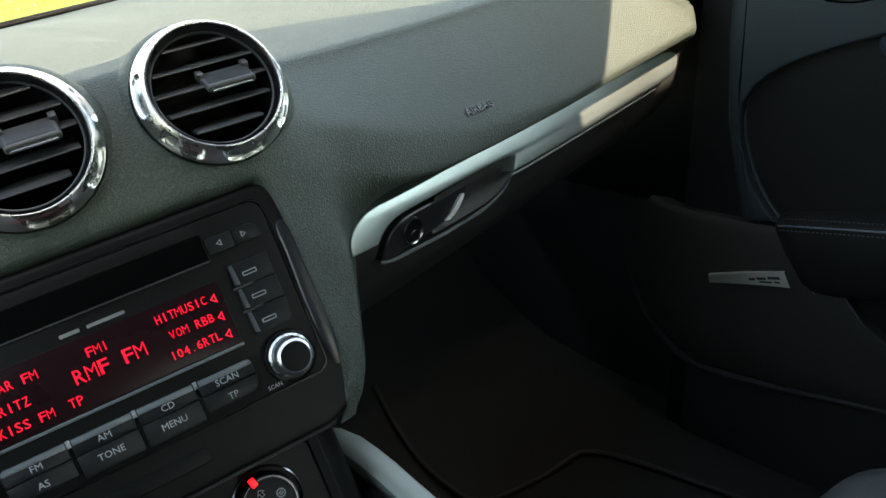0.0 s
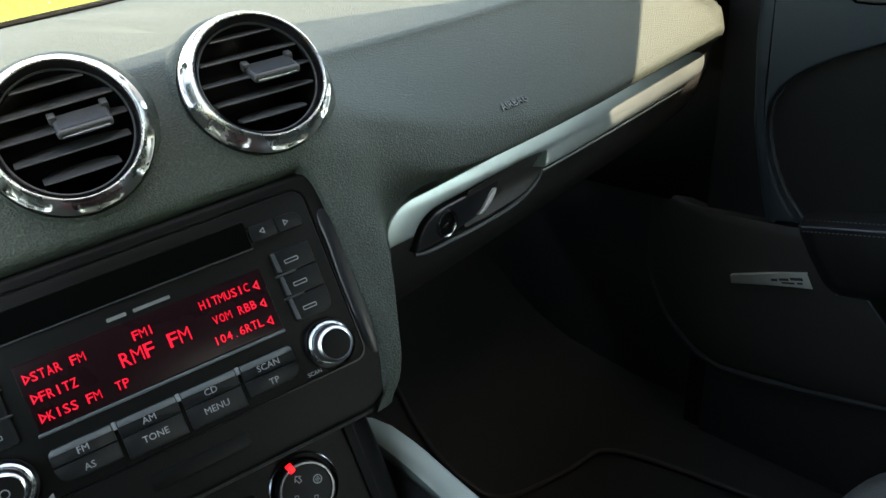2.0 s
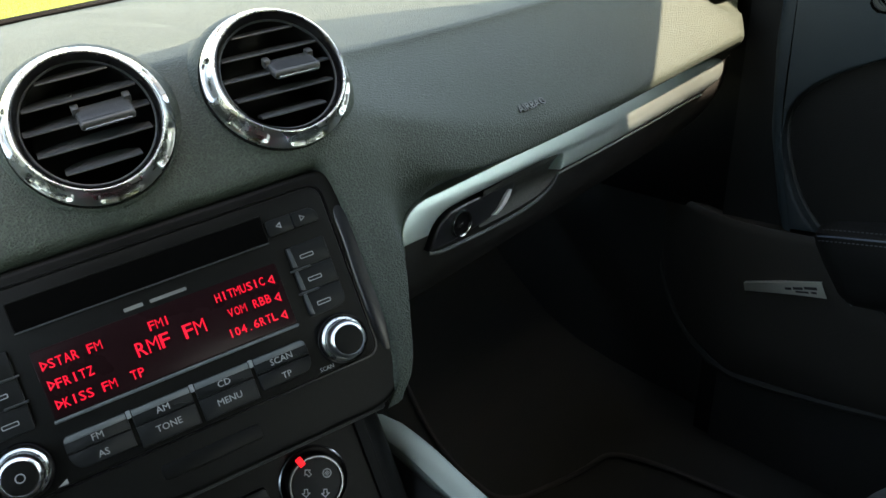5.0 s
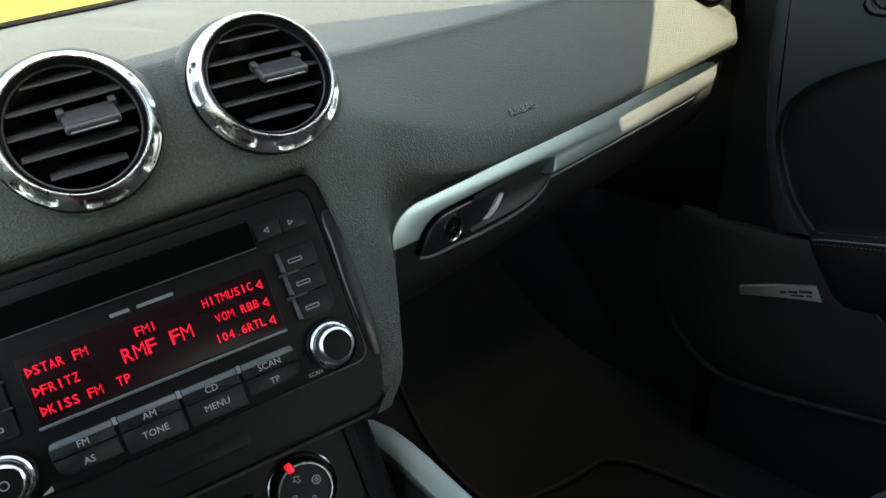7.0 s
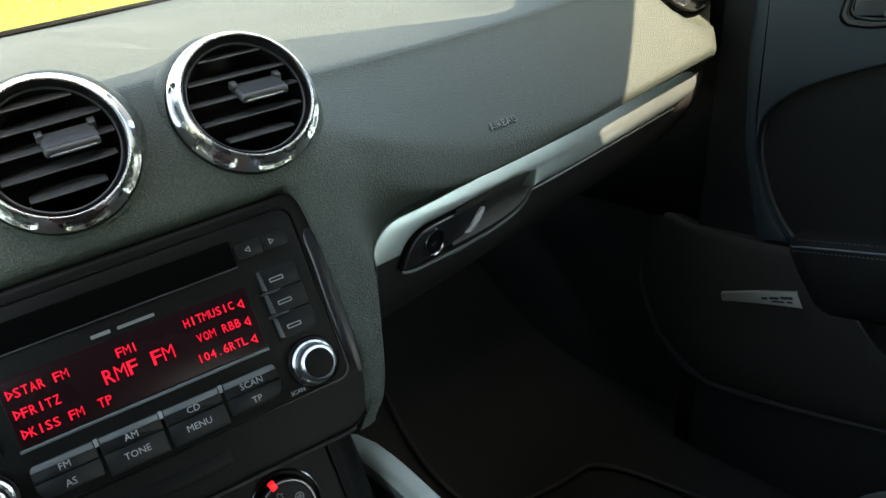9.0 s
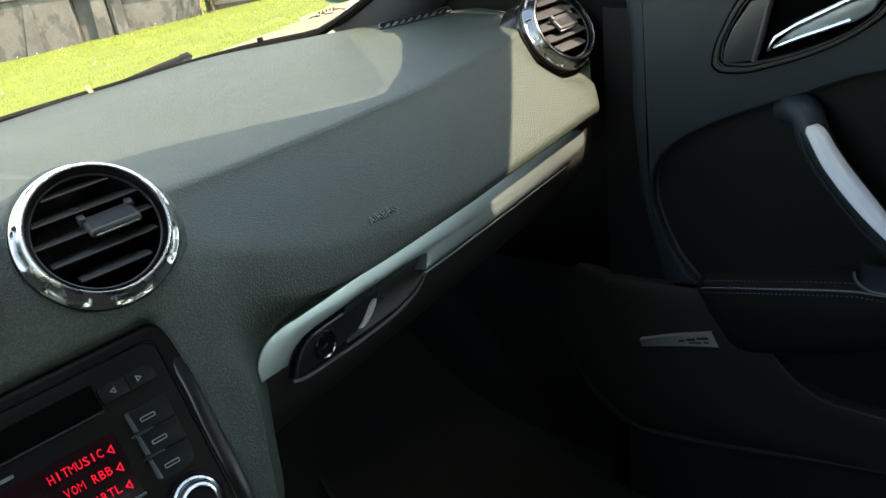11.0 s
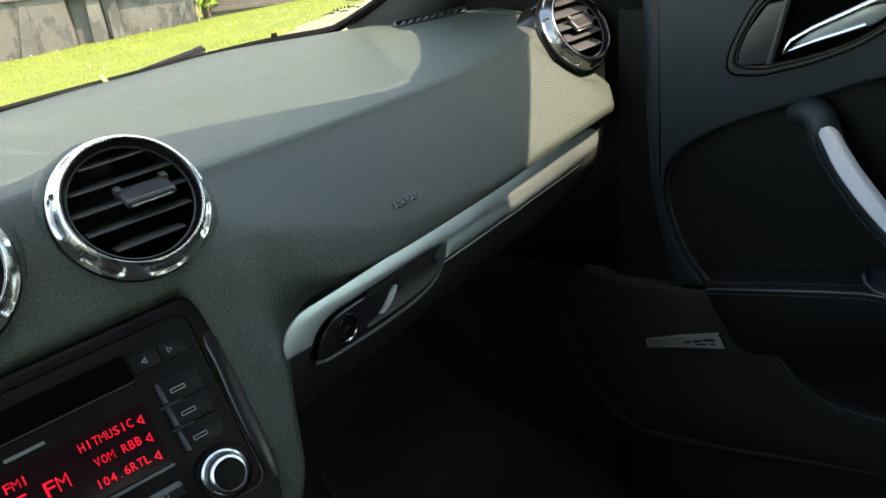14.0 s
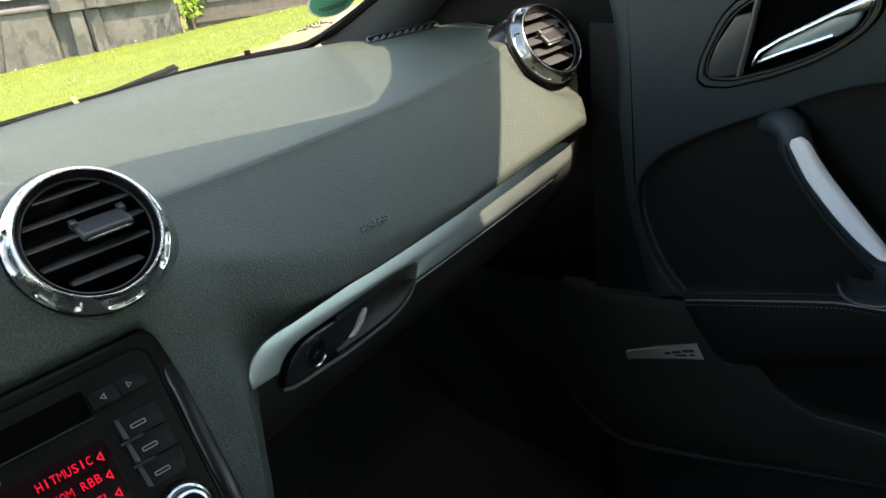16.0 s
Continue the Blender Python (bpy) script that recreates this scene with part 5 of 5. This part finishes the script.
base = [(-x, y, z) for x, y, z in ((0.725, 0.80, 0.945), (0.66, 0.862, 0.947), (0.57, 0.915, 0.941), (0.3, 0.942, 0.943))] + [(0.0, 0.955, 0.946)] + [(0.3, 0.942, 0.943), (0.57, 0.915, 0.941), (0.66, 0.862, 0.947), (0.725, 0.80, 0.945)]
top = [(-0.485, 0.25, 1.30), (-0.455, 0.24, 1.302), (-0.38, 0.28, 1.302), (-0.2, 0.30, 1.335), (0, 0.27, 1.335), (0.2, 0.30, 1.335), (0.38, 0.28, 1.302), (0.455, 0.24, 1.302), (0.485, 0.25, 1.30)]
rows = []
for f in np.linspace(0, 1, 9):
    rows.append([Vector(a).lerp(Vector(b), f) + Vector((0, 0.05, 0.075)) * math.sin(math.pi * f) * (1 - (abs(a[0]) / 0.725) ** 2) for a, b in zip(base, top)])
grid_surface(bm, rows)
part("windscreen", bm, GLASS, shell, "clear tinted windscreen")
part("windscreen_seal", sweep(bmesh.new(), curve_through([(0.0, 0.957, 0.9450), (0.3, 0.945, 0.9420), (0.57, 0.903, 0.9395), (0.645, 0.852, 0.9440), (0.695, 0.808, 0.9465), (0.716, 0.785, 0.957), (0.712, 0.72, 0.988), (0.698, 0.65, 1.025), (0.66, 0.55, 1.08)], 50), [(a * 3.0, b * 3.0) for a, b in tube], Vector((0, 0, 1)), [0.75] * 22 + [0.8 + 0.05 * k for k in range(8)] + [1.2] * 20), RUBBER, shell, "black rubber seal")
part("windscreen_seal", sweep(bmesh.new(), [(-0.7, 0.82, 0.945), (-0.57, 0.918, 0.940), (-0.3, 0.945, 0.942), (0.0, 0.957, 0.945)], [(a * 2.2, b * 2.2) for a, b in tube]), RUBBER, shell)
bm = bmesh.new()
bon = []
for y, z in ((0.985, 0.850), (1.05, 0.845), (1.25, 0.79), (1.5, 0.715), (1.75, 0.63), (1.9, 0.54), (1.95, 0.45)):
    bon.append([(x, y - 0.10 * (x / 0.8) ** 2 - 0.02, z - 0.02 * (abs(x) / 0.6) ** 4 - (0.25 if abs(x) > 0.8 else 0.0)) for x in (-0.86, -0.79, -0.7, -0.5, -0.25, 0, 0.25, 0.5, 0.7, 0.79, 0.86)])
grid_surface(bm, bon)
part("bonnet", bm, PAINT, shell, "cream painted bonnet")
bm = bmesh.new()
grid_surface(bm, [[(x, y, z) for x, y, z in ((0.735, 0.86, 0.90), (0.79, 0.95, 0.87), (0.86, 1.0, 0.76), (0.88, 1.0, 0.4))], [(x, y, z) for x, y, z in ((0.735, 0.60, 0.955), (0.79, 0.60, 0.93), (0.87, 0.6, 0.80), (0.89, 0.6, 0.4))], [(x, y, z) for x, y, z in ((0.735, -1.0, 0.96), (0.79, -1.0, 0.93), (0.87, -1.0, 0.80), (0.89, -1.0, 0.4))]])
part("wing", bm, PAINT, shell, "cream painted wing")

wiper = thing("wiper", "black wiper blade resting at the foot of the windscreen", "wiper")
part("blade", sweep(bmesh.new(), [(0.45, 0.958, 0.933), (0.50, 0.956, 0.935), (0.545, 0.950, 0.938), (0.572, 0.944, 0.9405)], [(-0.005, -0.008), (0.005, -0.008), (0.004, 0.002), (0.0, 0.0045), (-0.004, 0.002)], Vector((0, 0, 1)), [0.25, 0.6, 0.9, 1.0]), WIPER, wiper)
part("end_cap", sweep(bmesh.new(), [(0.5715, 0.9442, 0.9405), (0.582, 0.9410, 0.9415), (0.586, 0.9400, 0.9395)], [(-0.0056, -0.0086), (0.0056, -0.0086), (0.0046, 0.0026), (0.0, 0.0052), (-0.0046, 0.0026)], Vector((0, 0, 1)), [1.0, 1.1, 0.6]), WIPER, wiper)
part("seal_clip", prism(bmesh.new(), rounded(-0.004, -0.003, 0.004, 0.005, 0.001, 2), -0.003, 0.003, 0.001, 2, pose(0.641, 0.856, 0.9495, 70, 0, -35)), RUBBER, shell)
tape = thing("tape_piece", "small pale piece of tape across the black windscreen edge", "tape")
part("tab", prism(bmesh.new(), rounded(-0.0035, -0.006, 0.0035, 0.006, 0.001, 2), -0.0005, 0.0005, 0, 2, pose(0.423, 0.9325, 0.9445, 40, 0, 0)), TAPE, tape)

# Side window demister outlet at the passenger corner of the dashboard
grille = thing("demister_grille", "black slatted demister outlet at the dashboard corner", "air outlet")
gu = Vector((0.699, -0.710, 0.086)).normalized()
gv = (Vector((0.62, 0.66, 0.36)) - gu * gu.dot(Vector((0.62, 0.66, 0.36)))).normalized()
gm = basis(Vector((0.6965, 0.6275, 0.9698)), gu, gv, gu.cross(gv))
ring = rounded(-0.046, -0.001, 0.047, 0.0125, 0.0055, 6)
hole = rounded(-0.0445, 0.0, 0.0455, 0.0115, 0.0048, 6)
part("frame", frame_ring(bmesh.new(), ring, hole, -0.006, 0.0012, 0.0005, gm), OPENER_RIM, grille)
for k in range(9):
    part("slat", prism(bmesh.new(), rounded(-0.0022, -0.0070, 0.0022, 0.0070, 0.0006, 2), -0.0035, -0.0012, 0.0004, 2, gm @ pose(-0.037 + 0.0098 * k, 0.0058, 0, 0, -22, -38)), LIP_GREY, grille)
part("well", prism(bmesh.new(), rounded(-0.045, -0.0004, 0.046, 0.0119, 0.005, 4), -0.008, -0.006, 0, 2, gm), SHADE_BLACK, grille)

# Stickers on the glass
glass_n = Vector((0.35, 0.62, 0.70)).normalized()
gx = Vector((0.80, -0.60, 0.12)).normalized()
gx = (gx - glass_n * gx.dot(glass_n)).normalized()
glass_m = basis(Vector((0.6985, 0.7389, 1.0105)), gx, -glass_n.cross(gx), -glass_n)
disc = thing("round_sticker", "round green sticker with a pale rim on the windscreen", "sticker")
part("rim", prism(bmesh.new(), [(0.034 * math.cos(a), 0.034 * math.sin(a)) for a in np.linspace(0, 2 * math.pi, 40)[:-1]], -0.0004, 0.0, 0, 2, glass_m), STICKER_EDGE, disc)
part("green_field", prism(bmesh.new(), [(0.031 * math.cos(a), 0.031 * math.sin(a)) for a in np.linspace(0, 2 * math.pi, 40)[:-1]], 0.0002, 0.0006, 0, 2, glass_m), STICKER, disc)
for y, w in ((-0.016, 0.016), (-0.011, 0.02)):
    part("print_bar", prism(bmesh.new(), rounded(-w, y - 0.0012, w, y + 0.0012, 0.0004, 1), 0.0007, 0.0009, 0, 2, glass_m), INK, disc, smooth=False)
stamp = thing("glass_stamp", "small dark printed stamp on the windscreen corner", "glass print")
random.seed(5)
for k in range(9):
    part("print_bar", prism(bmesh.new(), rounded(-0.0030, -0.0010, 0.0030, 0.0010, 0.0003, 1), 0, 0.0004, 0, 2, glass_m @ pose(-0.0503 + 0.0056 * k + random.uniform(-0.001, 0.001), -0.0450 + random.uniform(-0.003, 0.003), 0, 0, 0, random.uniform(-25, 25))), INK, stamp, smooth=False)
for k in range(5):
    part("print_bar", prism(bmesh.new(), rounded(-0.0010, -0.0022, 0.0010, 0.0022, 0.0003, 1), 0, 0.0004, 0, 2, glass_m @ pose(-0.0383 + 0.0050 * k, -0.0390, 0)), INK, stamp, smooth=False)

# ---- outside ----
SLOPE = 0.12


def ground_z(x, y):
    return -SLOPE * y + 0.012 * max(0.0, min(y, 20.0) - 6.0) + 0.03 * noise.noise(Vector((x * 0.6, y * 0.6, 0)))


bm = bmesh.new()
xs = np.r_[-400, -100, -30, np.linspace(-6, 20, 60), 40, 120, 400]
ys = np.r_[-400, -100, -30, np.linspace(-6, 24, 70), 40, 120, 400]
grid_surface(bm, [[(x, y, ground_z(x, y) if abs(x) < 30 and abs(y) < 30 else -SLOPE * y + 0.012 * max(0.0, min(y, 20.0) - 6.0)) for x in xs] for y in ys])
tagged(part("ground", bm, GRASS), "sunlit green meadow beside the car", "grass", kind="structure")
rng = np.random.default_rng(3)
verts, faces = [], []
for k in range(60000):
    x, y = rng.uniform(1.0, 12.5), rng.uniform(2.5, 17.5)
    z = ground_z(x, y)
    h, a, w = rng.uniform(0.012, 0.045) * (1 + 0.8 * noise.noise(Vector((x * 1.3, y * 1.3, 4)))), rng.uniform(0, 6.28), rng.uniform(0.003, 0.007)
    lx, ly = rng.normal(0, 0.012), rng.normal(0, 0.012)
    i = len(verts)
    verts += [(x - w * math.cos(a), y - w * math.sin(a), z - 0.01), (x + w * math.cos(a), y + w * math.sin(a), z - 0.01), (x + lx, y + ly, z + h)]
    faces.append((i, i + 1, i + 2))
me = bpy.data.meshes.new("grass_tufts")
me.from_pydata(verts, [], faces)
me.materials.append(BLADE)
tagged(new("grass_tufts", me), "blades of fresh green meadow grass", "grass", kind="stuff")

verts, faces = [], []
for k in range(110):
    x, y = rng.uniform(2.0, 12.5), rng.uniform(8.0, 17.0)
    z, r = ground_z(x, y) + rng.uniform(0.03, 0.07), rng.uniform(0.004, 0.011)
    i = len(verts)
    verts += [(x - r, y, z - r), (x + r, y, z - r), (x + r, y, z + r), (x - r, y, z + r), (x, y - r, z + 0.3 * r)]
    faces += [(i, i + 1, i + 4), (i + 1, i + 2, i + 4), (i + 2, i + 3, i + 4), (i + 3, i, i + 4)]
me = bpy.data.meshes.new("meadow_flowers")
me.from_pydata(verts, [], faces)
me.materials.append(PETAL)
tagged(new("meadow_flowers", me), "tiny white flowers scattered in the grass", "flowers", kind="stuff")

A, B = Vector((6.2, 17.05, 0)), Vector((13.2, 9.6, 0))
wall_x = (B - A).normalized()
wall_m = basis(Vector((A.x, A.y, -2.15)), wall_x, Vector((0, 0, 1)), wall_x.cross(Vector((0, 0, 1))))
wall = thing("garden_wall", "old stained grey concrete wall with pilasters across the meadow", "wall")


def wall_box(name, s0, s1, z0, z1, n0, n1, mat, label=""):
    """A block of the wall: from s0 to s1 along it, z0 to z1 above its foot."""
    return part(name, prism(bmesh.new(), rounded(s0, z0, s1, z1, 0.01, 1), n0, n1, 0.012, 1, wall_m), mat, wall, label, smooth=False)


for s0, s1 in ((-9.0, -5.0), (-4.995, -1.0), (-0.995, 2.98)):
    wall_box("wall_panel", s0, s1, -0.6, 1.40, -0.25, 0.0, CONCRETE)
wall_box("wall_panel", 3.62, 5.28, -0.6, 1.32, -0.25, -0.03, CONCRETE)
wall_box("niche", 2.985, 3.62, -0.6, 1.32, -0.32, -0.16, SHADED_PLASTER, "wall recess with its shade painted in darker plaster")
wall_box("upper_wall", 3.10, 5.28, 1.325, 1.95, -0.40, 0.10, CONCRETE, "overhanging upper part of the wall")
wall_box("coping", -9.0, 3.09, 1.405, 1.46, -0.32, 0.06, COPING)
wall_box("coping_post", 3.74, 3.92, 1.34, 1.98, 0.101, 0.16, COPING)


def buttress(s0, s1, lean, depth, mat):
    """A leaning pier against the wall, wider at its foot."""
    bm = bmesh.new()
    low = [(s0 - lean, -0.6, 0.004), (s1, -0.6, 0.004), (s1, -0.6, depth), (s0 - lean, -0.6, depth)]
    high = [(s0, 1.30, -0.02), (s1, 1.30, -0.02), (s1, 1.30, 0.03), (s0, 1.30, 0.03)]
    a, b = ([bm.verts.new(wall_m @ Vector(p)) for p in ring] for ring in (low, high))
    for k in range(4):
        bm.faces.new((a[k], a[(k + 1) % 4], b[(k + 1) % 4], b[k]))
    bm.faces.new(b)
    bmesh.ops.recalc_face_normals(bm, faces=bm.faces)
    return part("buttress", bm, mat, wall, smooth=False)


buttress(3.36, 3.60, 0.06, 0.16, CONCRETE)
buttress(3.72, 3.90, 0.05, 0.10, CONCRETE)
buttress(2.15, 2.28, 0.40, 0.12, SHADED_PLASTER)
fence = thing("plank_fence", "low weathered brown plank fence beyond the wall", "fence")
for k in range(44):
    part("plank", prism(bmesh.new(), rounded(5.34 + 0.16 * k, -0.4, 5.496 + 0.16 * k, 1.30 + 0.012 * (k % 2), 0.01, 1), -0.42, -0.39, 0, 1, wall_m), PLANK, fence, smooth=False)
for z in (0.75, 1.10):
    part("rail", prism(bmesh.new(), rounded(5.34, z, 12.4, z + 0.07, 0.01, 1), -0.385, -0.34, 0, 1, wall_m), PLANK, fence, smooth=False)
shed = thing("shed_roof", "pale mottled sheet roof behind the old wall", "roof")
bm = bmesh.new()
grid_surface(bm, [[wall_m @ Vector((q * 0.25 - 8, 1.52 + 1.6 * f + 0.02 * (q % 2), -1.2 - 3.2 * f)) for q in range(48)] for f in (0, 0.3, 0.6, 1.0)])
part("roof_sheet", bm, SHEET, shed)
part("shed_wall", prism(bmesh.new(), rounded(-7.8, -0.6, 3.7, 1.55, 0.01, 1), -1.6, -1.4, 0, 1, wall_m), CONCRETE, shed, smooth=False)
bm = bmesh.new()
far = [(x, float(np.interp(x, (2, 4.5, 6.4, 7.4, 8.3, 9.6, 10.9, 14), (9.2, 8.4, 7.9, 8.0, 8.5, 8.8, 9.4, 11.0))) + 0.06 * math.sin(5.1 * x) + 0.04 * math.sin(13.3 * x + 1)) for x in np.linspace(2, 14, 160)]
grid_surface(bm, [[(x, y + (yy - y) * f, ground_z(x, y + (yy - y) * f) + 0.05) for f in np.linspace(1, 0, 12)] for x, yy in far for y in (yy - 3.0,)])
tagged(part("path", bm, SAND), "pale sandy strip of ground beside the car", "path", kind="structure")


def sapling(x, y, height, spread, seed, label, leaves=700):
    r = np.random.default_rng(seed)
    z = ground_z(x, y)
    t = thing("sapling", label, "tree", pose(x, y, z))
    part("trunk", sweep(bmesh.new(), [(0, 0, -0.1), (0.02, 0.01, height * 0.35), (-0.01, 0.02, height * 0.7), (0.0, 0.0, height)], [(0.03 * math.cos(q * 0.785), 0.03 * math.sin(q * 0.785)) for q in range(8)], Vector((0, 1, 0.1)), [1.2, 1.0, 0.7, 0.3]), BARK, t)
    for q in range(7):
        a, h0 = q * 2.4, height * (0.45 + 0.07 * q)
        part("limb", sweep(bmesh.new(), [(0, 0, h0), (0.5 * spread * math.cos(a), 0.5 * spread * math.sin(a), h0 + 0.18), (0.9 * spread * math.cos(a), 0.9 * spread * math.sin(a), h0 + 0.30)], [(0.012 * math.cos(p * 1.05), 0.012 * math.sin(p * 1.05)) for p in range(6)], Vector((0.1, 0.2, 1)), [1, 0.7, 0.3]), BARK, t)
    vs, fs = [], []
    for k in range(leaves):
        a, rad, h = r.uniform(0, 6.28), spread * r.random() ** 0.5, r.uniform(0.20, 1.08)
        rad *= (1.0 - 0.5 * abs(h - 0.65) / 0.5) * (0.75 + 0.35 * math.sin(3 * a + 5 * h))
        c = Vector((rad * math.cos(a), rad * math.sin(a), h * height))
        d1, d2 = Vector(r.normal(0, 1, 3)).normalized(), Vector(r.normal(0, 1, 3)).normalized()
        s = r.uniform(0.03, 0.07)
        i = len(vs)
        vs += [tuple(c - d1 * s), tuple(c + d2 * s * 0.5), tuple(c + d1 * s), tuple(c - d2 * s * 0.5)]
        fs.append((i, i + 1, i + 2, i + 3))
    me = bpy.data.meshes.new("crown")
    me.from_pydata(vs, [], fs)
    me.materials.append(LEAF)
    cr = new("crown", me)
    cr.parent = t
    cr["kind"] = "stuff"
    return t


sapling(10.15, 13.25, 1.25, 0.62, 4, "young tree with fresh bright green leaves beside a stake", 900)
sapling(11.5, 13.2, 1.5, 0.35, 9, "slim young tree with bright green leaves", 260)
for x, y in ((9.92, 13.30), (11.2, 12.9)):
    st = thing("tree_stake", "pale wooden stake standing in the grass", "stake", pose(x, y, ground_z(x, y)), "stakes by the trees")
    part("post", prism(bmesh.new(), rounded(-0.022, -0.022, 0.022, 0.022, 0.006, 2), -0.1, 0.30, 0.01, 1), WOOD, st)
